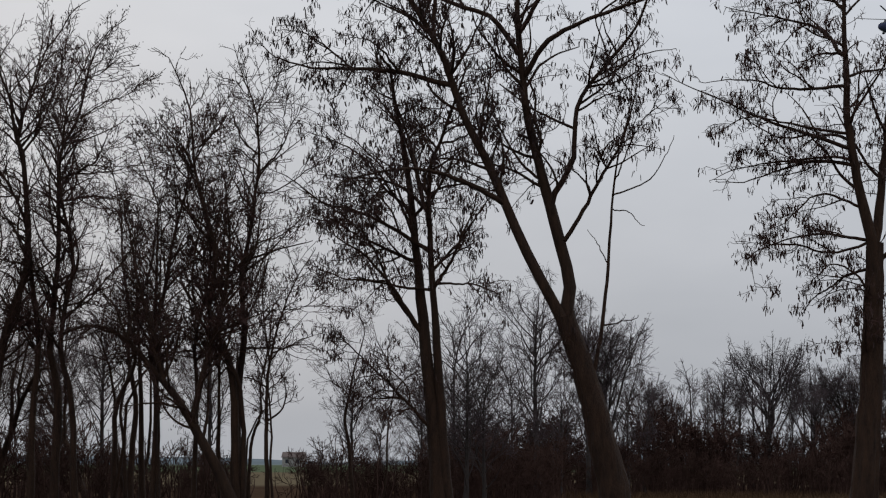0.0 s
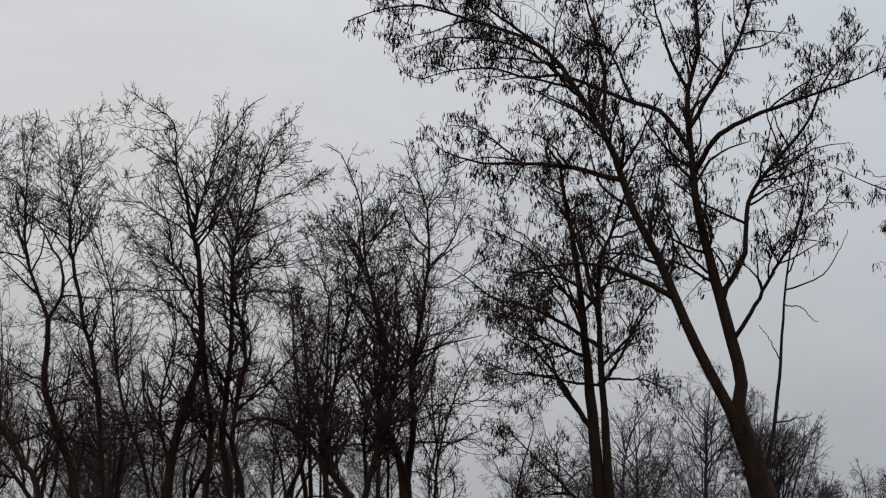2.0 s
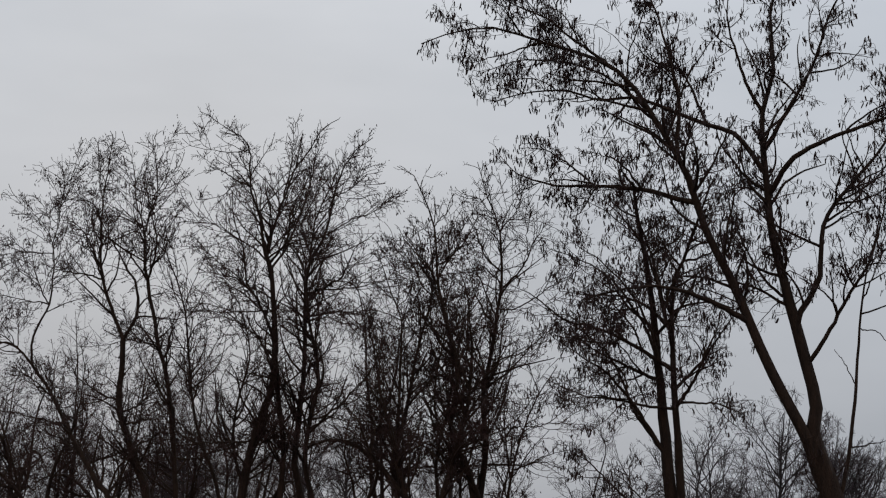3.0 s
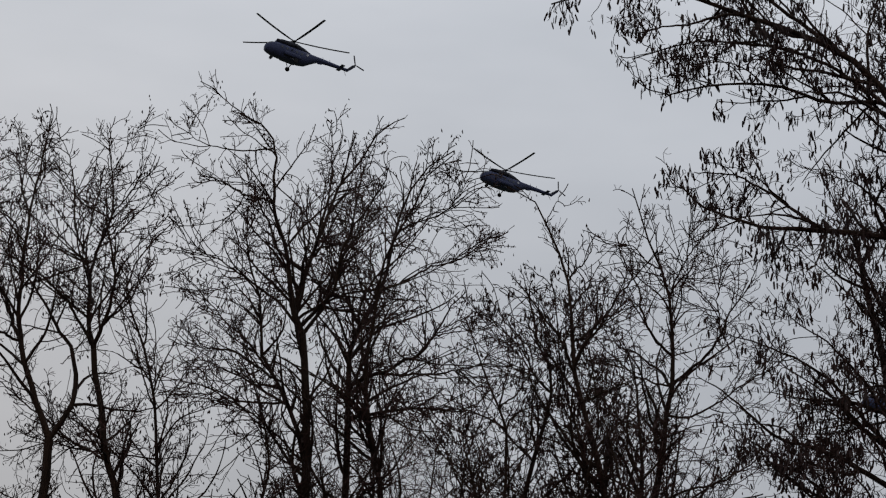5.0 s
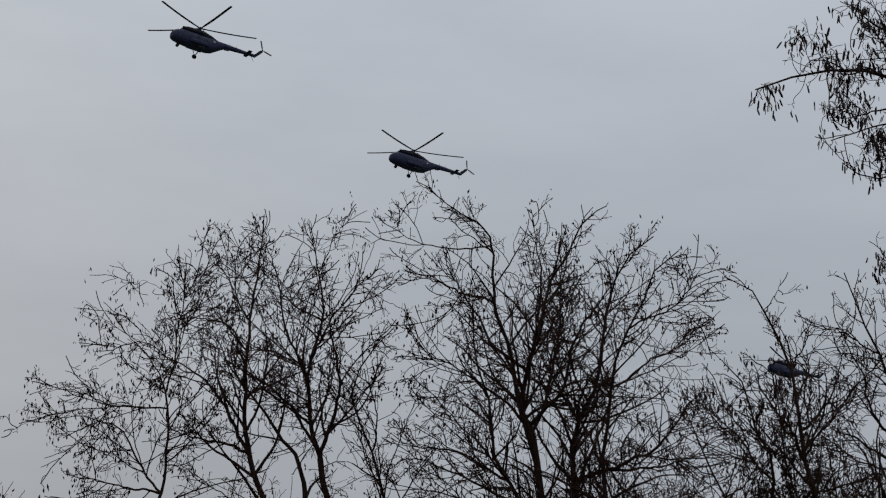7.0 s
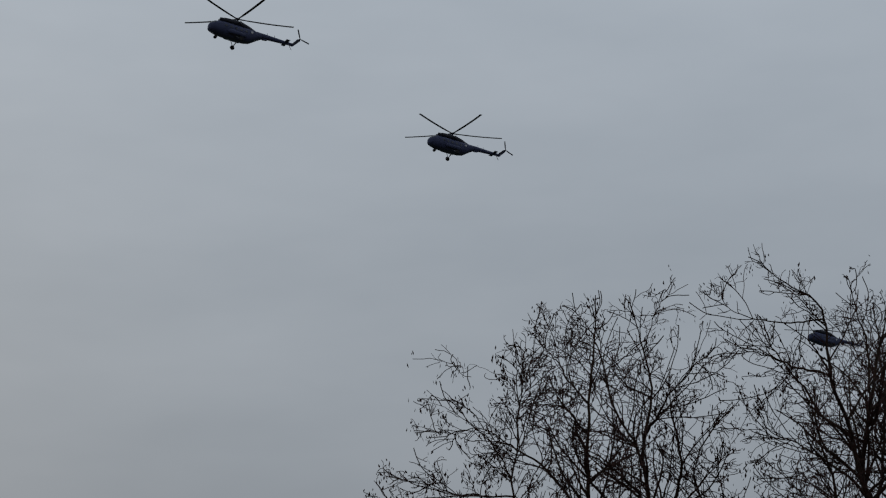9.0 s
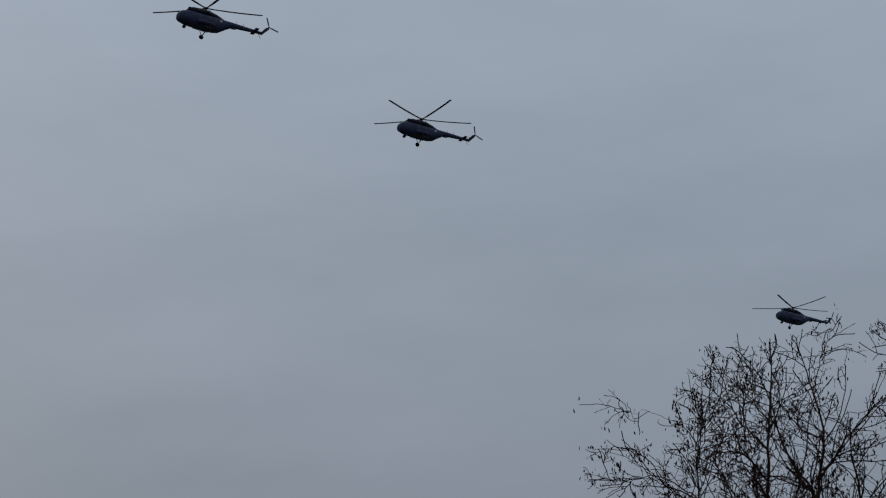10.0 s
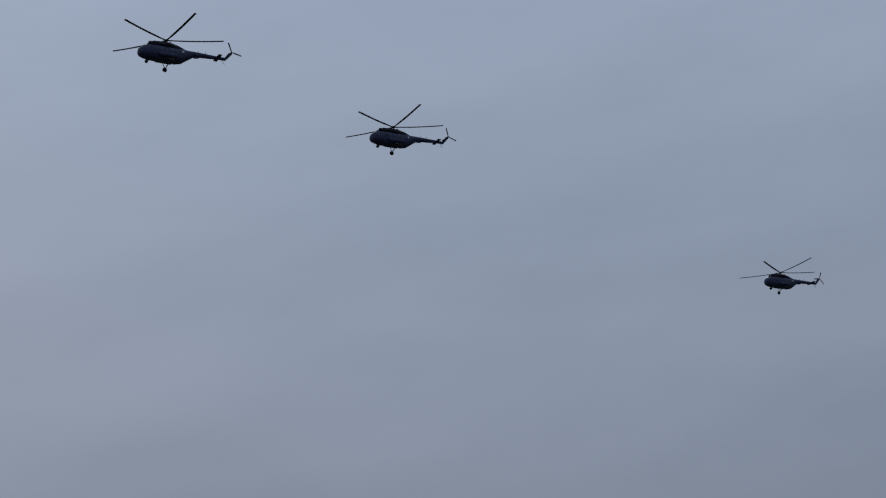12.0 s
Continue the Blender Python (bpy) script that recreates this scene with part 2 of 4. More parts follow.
def make_tree(at, limbs, seed, n1, n2, n3, l1, l2, l3, label, pods=0, pod=0.15, single=0, lift=0.05,
              angle=44, bark=BARK, twig=TWIG, fine=0.0055, start=0.18, group="trees of the wood edge", trunk_sides=18, joined=False, gauge=1.0, sway=1.0, coarse=False, reach=(0.3, 0.75), reach2=(0.15, 0.45), bald=(), curl=0.7, low=0.45, side=0, ebb=0.8):
    """A bare tree: trunk, limbs, branches, twigs and dry pods."""
    rng = np.random.default_rng(seed)
    ease = np.linspace(0, 1, 26)[:, None]
    # side limbs low on the stems
    limbs, stems = list(limbs), [(l, r) for l, r in limbs if l[0, 2] < 1.0 and l[-1, 2] > 4.5]
    for k in range(side):
        line, rad = stems[k % len(stems)]
        i = np.argmin(np.abs(line[:, 2] - rng.uniform(4.4, min(10.6, line[-1, 2] - 0.4))))
        a, far, rise = rng.uniform(0, 6.28), rng.uniform(1.2, 3.0), rng.uniform(-0.05, 0.8)
        out = np.array([[math.cos(a), math.sin(a), 0.0]]) * far
        limbs.append((line[i] + out * ease + np.array([[0, 0, far * rise]]) * ease ** rng.uniform(0.8, 1.9),
                      np.linspace(min(0.034, 0.5 * rad[i]), 0.008, 26)))
    bent = []
    for line, rad in limbs:
        drift = np.cumsum(np.cumsum(rng.normal(0, 0.012, (26, 3)), axis=0), axis=0)
        drift = drift - drift[0] - ease * (drift[-1] - drift[0])
        kink = np.cumsum(rng.normal(0, 0.014, (26, 3)), axis=0)
        kink = kink - kink[0] - ease * (kink[-1] - kink[0])
        line = line + np.clip(drift, -0.22, 0.22) * (0.35 if len(bent) == 0 else 1) * sway + kink
        if bent and line[0, 2] > 1.0:
            # the limb grows out of the nearest wood
            wood, girth = np.concatenate([b[0] for b in bent]), np.concatenate([b[1] for b in bent])
            k = np.argmin(np.linalg.norm(wood - line[0], axis=1))
            line = line + (wood[k] - line[0]) * (1 - ease) ** 2
            rad = rad * min(1.0, 0.85 * girth[k] / rad[0])
        bent.append((line, rad))
    limbs = bent
    root = tagged(new("bare_tree"), label, "tree", group)
    root.location = (at[0], at[1], 0)
    if joined:
        v, q = tubes(np.stack([l for l, r in limbs])[:, ::5], np.stack([r for l, r in limbs])[:, ::5], 3)
        tagged(link_mesh("stem_clump", array_mesh("stem_clump", v, q), bark, root), kind="stuff")
    for k, (line, rad) in enumerate([] if joined else limbs):
        line = line[None]
        rad = rad.copy()
        if k == 0:
            rad[:3] *= (1.45, 1.2, 1.07)
        step = 3 if coarse and k else 1
        v, q = tubes(line[:, ::step], rad[None, ::step], trunk_sides if k == 0 else (5 if coarse else 9), 0.07 if k == 0 else 0.05, rng)
        link_mesh("trunk" if k == 0 else "limb", array_mesh("trunk" if k == 0 else "limb", v, q, True), bark, root,
                  "furrowed dark brown trunk" if k == 0 else "")
    P0 = np.stack([l for l, r in limbs]); R0 = np.stack([r for l, r in limbs])
    # the trunk and the stems bear shoots from their upper part alone
    for k in range(len(limbs)):
        if P0[k, 0, 2] < 1.0:
            f = np.linspace(low, 1, 26) * 25
            a = np.minimum(f.astype(int), 24)
            P0[k] = limbs[k][0][a] + (limbs[k][0][a + 1] - limbs[k][0][a]) * (f - a)[:, None]
            R0[k] = limbs[k][1][a]
    if bald:
        keep = [k for k in range(len(limbs)) if k not in bald]
        P0, R0 = P0[keep], R0[keep]
    s1, s2, s3, s4 = (3, 2, 1, 1) if joined else (5, 2, 1, 1) if coarse else (12, 7, 4, 2)
    P1, R1 = sprout(rng, P0, R0, n1, start, reach, l1, angle, lift, 0.072 * curl, s1, 0.042 * gauge, 2.0 if curl < 0.8 else 2.4 if curl < 1.0 else 99.0, ebb)
    P2, R2 = sprout(rng, P1, R1, int(n2 * 0.75), 0.12, reach2, l2, angle + 4, lift, 0.15 * curl, s2, 0.0135 * gauge, ebb=ebb)
    P2b, R2b = sprout(rng, P0, R0, n2 - int(n2 * 0.75), start, (0.03, 0.2), l2, angle + 10, lift, 0.15 * curl, s2, 0.0135 * gauge, ebb=ebb)
    P2, R2 = np.concatenate([P2, P2b]), np.concatenate([R2, R2b])
    P3, R3 = sprout(rng, P2, R2, n3, 0.12, reach2, l3, angle + 6, lift, 0.26 * curl, s3, 0.0075 * gauge, ebb=ebb)
    growth = [("branch_work", P1, R1, 3 if coarse else 5, bark, 1.2), ("side_growth", P2, R2, 3, twig, 1.0), ("spray", P3, R3, 3, twig, 0.8)]
    if not coarse:
        P4, R4 = sprout(rng, P3, R3, int(n3 * 0.7), 0.1, (0.3, 0.7), (l3[0] * 0.5, l3[1] * 0.6), angle + 6, lift, 0.26 * curl, s4, fine, ebb=ebb)
        growth.append(("fine_spray", P4, R4, 3, twig, 0.6))
    for name, P, R, s, mat, least in growth:
        v, q = tubes(P, np.maximum(R, fine * least), s)
        tagged(link_mesh(name, array_mesh(name, v, q), mat, root), kind="stuff")
    if pods:
        at_, dn, sd, fl, L, bend = pods_on(rng, np.concatenate([P3, P2[:, 3:8]]), pods, pod)
        tagged(link_mesh("pod_crop", pod_mesh("pod_crop", at_[single:], dn[single:], sd[single:], fl[single:], L[single:], bend[single:], pod > 0.14),
                         POD_SKIN, root, "dark dry hanging seed pods"), kind="stuff")
        if single:
            one = pod_mesh("seed_pod", np.zeros((1, 3)), np.array([[0, 0, -1.0]]), np.array([[1.0, 0, 0]]), np.array([[0, 1.0, 0]]),
                           np.array([[1.0]]), np.array([[0.06, 0, 0]]))
            one.materials.append(POD_SKIN)
            for k in range(single):
                ob = new("seed_pod", one)
                ob.parent = root
                m = Matrix((sd[k], fl[k], -dn[k])).transposed().to_4x4()
                ob.matrix_basis = Matrix.Translation(at_[k]) @ m @ Matrix.Scale(float(L[k, 0]), 4)
    return root


# ---- ground ----
def ground():
    n = 60
    far = np.sinh(np.linspace(-1, 1, n) * 6) / math.sinh(6) * 4000
    X, Y = np.meshgrid(far, far + 0)
    Z = 0.10 * np.sin(X * 0.21 + 1) * np.cos(Y * 0.17) * np.exp(-((X ** 2 + Y ** 2) / 4e4))
    v = np.stack([X, Y + 40, Z - 0.05], -1).reshape(-1, 3)
    i = np.arange(n * n).reshape(n, n)
    q = np.stack([i[:-1, :-1], i[:-1, 1:], i[1:, 1:], i[1:, :-1]], -1).reshape(-1, 4)
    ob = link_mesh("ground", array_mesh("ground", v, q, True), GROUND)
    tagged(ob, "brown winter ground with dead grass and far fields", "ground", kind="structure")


ground()


def hills():
    """Low rises along the horizon, their haze put into the colour."""
    a = np.linspace(-math.pi, math.pi, 181)
    h = 14 + 6 * np.sin(a * 9) + 4 * np.sin(a * 23 + 1) + 2.5 * np.sin(a * 57)
    rows = []
    for r, k in ((2600, 0.0), (2900, 0.8), (3200, 1.0), (3600, 0.0)):
        rows.append(np.stack([np.sin(a) * r, np.cos(a) * r, h * k - 0.5], -1))
    v = np.stack(rows).reshape(-1, 3)
    i = np.arange(4 * 181).reshape(4, 181)
    q = np.stack([i[:-1, :-1], i[1:, :-1], i[1:, 1:], i[:-1, 1:]], -1).reshape(-1, 4)
    tagged(link_mesh("backdrop", array_mesh("backdrop", v, q, True), HILL), "low wooded hills on the horizon, painted blue-grey for haze", "hills", kind="structure")


hills()

# ---- trees of the wood's edge ----

big_at = (0.5, 50.0)
big_limbs = [
    limb(0.41, 0.235, (0.0, 0.0), (0.0, -0.1), (-0.7, 3.1), (-1.4, 5.4)),
    limb(0.165, 0.014, (0.0, -0.4), (-1.15, 4.6), (-1.68, 5.7), (-2.5, 7.3), (-3.35, 9.2), (-4.2, 11.0), (-4.7, 12.5), (-5.58, 14.04), (-6.18, 14.95), (-6.94, 15.52), (-8.48, 16.06), (-9.72, 16.46), (-10.97, 16.36), (-11.81, 16.05)),
    limb(0.20, 0.014, (0.0, 0.8), (-1.1, 4.6), (-1.32, 5.6), (-1.3, 6.7), (-2.3, 10.6), (-2.6, 13.8), (-2.3, 15.2), (-2.4, 17.0), (-2.1, 18.6)),
    limb(0.100, 0.012, (0.1, -0.4), (-2.57, 12.46), (-3.33, 13.46), (-4.07, 13.77), (-4.97, 14.17), (-6.02, 14.55), (-6.93, 14.50), (-7.84, 14.73), (-8.91, 14.61), (-9.82, 14.38), (-10.36, 14.67)),
]
big_limbs += [
    limb(0.077, 0.012, (-0.1, -0.2), (-4.69, 11.73), (-5.85, 11.94), (-7.05, 12.06), (-8.27, 12.13), (-9.04, 12.37), (-9.51, 12.77)),
    limb(0.088, 0.014, (-0.3, -1.9), (-3.0, 8.2), (-4.0, 8.8), (-4.9, 9.1), (-6.1, 9.0), (-7.1, 8.7)),
]
big_limbs += [
    limb(0.089, 0.014, (0.4, -1.0), (-2.4, 11.7), (-1.3, 12.8), (2.7, 14.3)),
    limb(0.082, 0.014, (0.3, 1.5), (-1.6, 8.3), (-1.1, 9.5), (-0.9, 11.3), (0.5, 13.2), (1.1, 14.6), (2.2, 15.9)),
    limb(0.069, 0.008, (0.3, -1.0), (-1.3, 7.2), (-0.6, 8.3), (0.1, 9.7), (0.4, 10.6), (0.7, 12.2)),
    limb(0.062, 0.008, (0.1, 1.2), (-0.6, 3.5), (-0.3, 5.4), (0.0, 9.4), (0.4, 11.0), (0.5, 12.7)),
    limb(0.025, 0.008, (0.6, 0.3), (-0.0, 8.6), (0.9, 9.2), (1.5, 10.2)),
    limb(0.089, 0.014, (0.6, -1.4), (-2.6, 13.1), (-1.3, 15.1), (-0.7, 16.6), (0.1, 17.6)),
]
big_limbs += [
    limb(0.064, 0.014, (-1.0, 0.9), (-4.9, 13.0), (-4.8, 14.7), (-5.3, 16.6), (-5.9, 18.3)),
    limb(0.025, 0.008, (0.3, -0.2), (-0.3, 5.1), (0.5, 5.4)),
    limb(0.050, 0.010, (0.0, -0.6), (-6.19, 14.97), (-7.25, 15.70), (-8.32, 16.56), (-9.39, 17.11), (-10.16, 17.66)),
    limb(0.040, 0.010, (-0.2, 0.5), (-5.56, 13.96), (-6.64, 14.85), (-7.90, 15.44), (-9.18, 15.57), (-10.32, 15.41)),
    limb(0.025, 0.008, (0.6, 0.9), (0.0, 9.0), (0.3, 10.0), (0.9, 11.0), (1.7, 11.0)),
    limb(0.019, 0.008, (0.5, 0.3), (-0.1, 8.1), (0.3, 8.2), (0.7, 7.8)),
]
big_limbs += [
    limb(0.019, 0.008, (0.5, 0.2), (-0.2, 6.8), (-0.8, 7.7)),
]
big_limbs += [
    limb(0.050, 0.010, (-0.2, 0.7), (-6.17, 14.91), (-6.06, 15.96), (-5.79, 16.99), (-5.67, 18.05)),
    limb(0.060, 0.010, (0.2, -0.7), (-2.82, 14.02), (-3.32, 15.35), (-3.53, 16.36), (-3.43, 17.51)),
    limb(0.045, 0.010, (0.0, 0.9), (-4.07, 13.77), (-4.47, 14.87), (-5.03, 15.91), (-5.22, 17.12)),
    limb(0.036, 0.009, (-0.2, 0.6), (-7.05, 12.05), (-7.70, 12.71), (-8.52, 13.22), (-9.19, 13.30)),
    limb(0.036, 0.009, (-0.2, -0.9), (-5.84, 11.92), (-6.41, 12.55), (-6.96, 12.71)),
    limb(0.036, 0.009, (-0.1, -0.9), (-8.50, 16.08), (-9.35, 15.59), (-10.21, 15.35)),
]

pod_at = (-4.2, 51.0)
pod_limbs = [
    limb(0.224, 0.037, (0.0, 0.6), (0.0, -0.1), (-0.8, 8.1), (-1.5, 12.5)),
    limb(0.165, 0.025, (0.0, -0.6), (0.2, -0.1), (-0.3, 8.6), (0.1, 10.5), (0.7, 12.1)),
    limb(0.071, 0.008, (0.0, -1.1), (-0.5, 5.1), (-1.8, 6.8), (-3.4, 8.0)),
    limb(0.058, 0.008, (0.0, -0.9), (-0.3, 6.4), (0.3, 7.1), (1.1, 8.9)),
    limb(0.039, 0.008, (0.0, -0.7), (-0.2, 6.5), (1.6, 6.0)),
    limb(0.057, 0.008, (0.3, -0.8), (-0.3, 2.3), (-2.4, 4.6), (-3.0, 4.9)),
]
pod_limbs += [
    limb(0.075, 0.010, (0.0, -1.2), (-0.51, 7.17), (-1.81, 8.01), (-3.14, 8.43), (-3.87, 9.03), (-4.51, 9.37)),
    limb(0.070, 0.010, (0.0, 0.9), (-0.69, 4.92), (-1.40, 5.98), (-1.89, 7.22), (-2.70, 8.14), (-3.92, 9.06)),
    limb(0.045, 0.008, (0.0, -0.9), (-0.48, 6.27), (-1.50, 6.46), (-2.51, 6.65), (-3.68, 6.99)),
    limb(0.050, 0.009, (0.0, 1.0), (-0.63, 7.47), (-1.27, 8.73), (-2.07, 9.70), (-3.05, 10.37), (-3.80, 10.74)),
    limb(0.055, 0.009, (0.0, -1.0), (-0.56, 8.08), (-0.92, 9.86), (-1.49, 11.04), (-2.22, 11.75)),
]
pod_limbs += [
    limb(0.055, 0.009, (0.0, 0.6), (-0.52, 8.54), (-1.09, 10.56), (-1.58, 12.16), (-1.95, 13.31), (-2.21, 13.99)),
    limb(0.036, 0.008, (0.2, -0.8), (-1.10, 10.57), (-1.96, 11.39), (-2.70, 11.80)),
    limb(0.036, 0.008, (0.2, 0.9), (-0.42, 9.64), (-0.09, 10.93), (-0.03, 12.10)),
    limb(0.030, 0.008, (0.5, -0.2), (-1.60, 12.20), (-0.98, 12.90), (-0.65, 13.45)),
    limb(0.050, 0.008, (0.0, 0.8), (-0.10, 6.72), (0.72, 7.78), (1.28, 8.76), (1.72, 9.41)),
]
pod_limbs += [
    limb(0.058, 0.008, (0.0, 0.9), (-0.6, 6.9), (-2.6, 8.0), (-3.4, 8.7)),
    limb(0.058, 0.008, (0.0, -0.9), (-0.7, 7.5), (-1.4, 9.0), (-3.1, 10.7)),
    limb(0.058, 0.008, (0.0, -0.5), (-0.3, 8.2), (-1.3, 9.0), (-3.3, 9.3)),
    limb(0.045, 0.008, (0.0, -0.5), (-0.1, 10.1), (0.7, 10.3), (1.3, 10.8)),
]

tall_at = (-9.6, 50.3)
tall_limbs = [
    limb(0.130, 0.008, (0.0, 0.0), (-0.03, -0.10), (0.01, 3.41), (0.14, 4.97), (0.02, 6.48), (0.27, 7.61), (0.47, 9.20), (0.54, 9.55), (0.50, 9.99), (0.50, 10.60), (0.40, 11.10), (0.26, 11.51), (0.04, 12.03), (-0.08, 12.55), (-0.20, 12.86)),
    limb(0.040, 0.008, (0.0, 0.6), (0.50, 10.65), (0.83, 11.26), (0.97, 11.93), (0.98, 12.40)),
    limb(0.055, 0.008, (0.0, -0.7), (0.57, 9.30), (0.86, 9.67), (1.17, 10.03), (1.39, 10.48), (1.69, 10.96), (2.03, 11.23)),
    limb(0.036, 0.008, (0.0, -0.9), (0.51, 9.94), (0.18, 10.15), (-0.11, 10.51), (-0.18, 10.87), (-0.38, 11.33), (-0.54, 11.70)),
    limb(0.030, 0.007, (-0.5, -0.1), (1.20, 10.18), (1.21, 10.71), (1.24, 11.35), (1.20, 11.79)),
]
tall_limbs += [
    limb(0.034, 0.008, (0.0, 1.1), (0.47, 9.25), (0.18, 9.77), (-0.18, 10.15), (-0.46, 10.44)),
]
tall_limbs += [
    limb(0.028, 0.007, (0.0, -0.7), (0.40, 11.00), (0.66, 11.55), (1.03, 11.90), (1.39, 12.14)),
    limb(0.026, 0.007, (0.0, 0.8), (0.26, 11.51), (-0.10, 11.88), (-0.43, 12.04)),
]

fork_at = (-9.6, 50.0)
fork_limbs = [
    limb(0.130, 0.008, (0.0, 0.0), (0.10, -0.10), (0.02, 3.39), (-0.27, 4.65), (-0.67, 5.54), (-0.53, 7.20), (-1.01, 8.95), (-1.13, 9.54), (-1.15, 10.13), (-1.19, 10.73), (-1.25, 11.03), (-1.38, 11.43), (-1.56, 11.84), (-1.75, 12.15), (-1.91, 12.46), (-2.38, 12.72)),
    limb(0.030, 0.007, (0.0, 0.6), (-1.22, 10.91), (-0.96, 11.28), (-0.81, 11.74), (-0.95, 12.19)),
    limb(0.026, 0.007, (0.0, -0.4), (-1.57, 11.89), (-1.52, 12.28), (-1.48, 12.55)),
    limb(0.085, 0.008, (0.0, -0.7), (0.29, -0.10), (0.08, 3.54), (-0.63, 4.86), (-1.05, 5.59), (-1.20, 6.41), (-1.08, 7.30), (-0.78, 8.49), (-0.94, 9.69)),
    limb(0.040, 0.008, (0.0, 0.9), (-1.15, 9.93), (-0.64, 10.60), (-0.35, 11.28), (-0.33, 11.77)),
]
fork_limbs += [
    limb(0.036, 0.008, (0.0, -1.0), (-1.14, 9.64), (-1.54, 10.06), (-1.90, 10.47), (-2.12, 10.88)),
]

lean_at = (-9.2, 49.5)
lean_limbs = [
    limb(0.175, 0.029, (0.0, 0.0), (0.0, -0.1), (-1.5, 2.8), (-3.3, 4.9), (-4.2, 5.2), (-4.9, 5.0)),
    limb(0.089, 0.008, (0.0, 0.6), (-2.3, 3.6), (-3.5, 8.6)),
    limb(0.118, 0.008, (0.0, -0.6), (-1.5, 2.8), (-0.6, 6.4), (-0.5, 8.8), (-1.0, 9.9)),
    limb(0.052, 0.008, (0.0, -0.5), (-2.9, 4.3), (-3.5, 5.7), (-4.2, 6.3)),
]

slim_at = (-11.9, 50.8)
slim_limbs = [
    limb(0.120, 0.010, (0.0, 0.3), (0.03, -0.10), (-0.04, 3.39), (-0.24, 4.67), (0.10, 6.21), (0.36, 7.77), (0.77, 9.42), (0.54, 9.94), (0.43, 10.56), (0.29, 11.08), (0.01, 11.43)),
    limb(0.080, 0.008, (0.0, -0.4), (1.08, -0.10), (1.05, 3.40), (0.96, 4.68), (1.32, 6.20), (1.38, 7.42), (0.88, 9.45), (0.81, 10.24), (0.76, 10.84), (0.70, 11.25)),
    limb(0.045, 0.008, (0.2, 1.2), (0.67, 9.33), (0.19, 10.19), (-0.16, 10.68), (-0.52, 11.10)),
    limb(0.036, 0.008, (0.0, -1.0), (0.50, 9.95), (-0.00, 10.33), (-0.37, 10.76), (-0.50, 11.03)),
    limb(0.036, 0.008, (0.0, 0.9), (0.87, 10.10), (1.26, 10.61), (1.30, 11.13)),
    limb(0.036, 0.008, (0.1, -1.0), (0.45, 10.33), (0.59, 10.61), (0.38, 10.93)),
]
slim_limbs += [
    limb(0.040, 0.008, (0.1, 0.8), (0.05, 5.98), (-0.54, 7.17), (-0.95, 8.14), (-1.36, 8.80)),
]

ct_at = (-16.1, 50.0)
ct_limbs = [
    limb(0.170, 0.050, (0.0, -0.2), (-0.01, -0.10), (0.05, 3.28), (0.23, 4.88), (0.59, 6.03), (0.83, 6.87), (0.73, 9.61), (0.54, 10.20), (0.44, 10.68)),
    limb(0.062, 0.010, (-0.2, -0.9), (0.44, 10.68), (0.36, 11.36), (0.20, 11.74), (0.05, 12.32), (-0.01, 13.01), (-0.15, 13.29), (-0.49, 13.59), (-0.93, 13.95), (-1.07, 14.10)),
    limb(0.060, 0.010, (-0.1, 0.8), (0.71, 9.62), (0.50, 10.59), (0.60, 11.27), (0.84, 11.92), (1.10, 12.68), (1.47, 13.35), (1.78, 13.93), (2.19, 14.28)),
    limb(0.030, 0.008, (0.3, 0.9), (0.85, 11.92), (0.90, 13.02), (0.85, 13.62), (0.83, 14.22)),
]
ct_limbs += [
    limb(0.120, 0.010, (0.3, -0.8), (0.97, -0.10), (0.99, 3.39), (1.05, 5.06), (0.90, 6.58), (0.72, 7.96), (0.29, 9.02), (0.01, 9.48), (-0.02, 10.04), (-0.09, 10.60), (-0.29, 11.16), (-0.30, 11.92)),
    limb(0.130, 0.010, (0.4, 1.3), (1.62, -0.10), (1.55, 3.33), (1.29, 4.47), (1.37, 5.86), (1.40, 7.26), (1.34, 9.89), (1.54, 10.31), (1.85, 10.84), (2.02, 11.58), (2.14, 12.34), (2.41, 13.11), (2.79, 13.65), (3.08, 13.85)),
]
ct_limbs += [
    limb(0.110, 0.010, (0.2, -1.2), (2.24, -0.10), (2.16, 3.33), (1.88, 4.60), (2.05, 5.81), (2.26, 7.01), (1.91, 9.18), (2.01, 10.12), (2.08, 10.77), (2.26, 11.33), (2.60, 11.99), (2.84, 12.65), (3.17, 12.83)),
    limb(0.040, 0.008, (-0.8, -1.5), (2.26, 11.33), (2.83, 11.68), (3.30, 12.04), (3.60, 12.39), (3.78, 12.60)),
    limb(0.045, 0.008, (-0.5, -1.4), (-0.06, 10.46), (-0.23, 10.67), (-0.71, 10.90), (-1.18, 10.97), (-1.55, 11.10), (-1.80, 11.17)),
    limb(0.032, 0.008, (-0.6, 0.6), (0.03, 12.18), (-0.54, 12.40), (-0.95, 12.70), (-1.65, 12.84)),
    limb(0.030, 0.007, (-0.7, 0.2), (-0.03, 13.12), (-0.73, 13.03), (-1.14, 13.17), (-1.45, 13.47), (-1.71, 13.90)),
]
ct_limbs += [
    limb(0.045, 0.008, (0.1, 1.4), (0.32, 9.05), (-0.54, 9.73), (-1.14, 9.92), (-1.76, 10.08)),
]
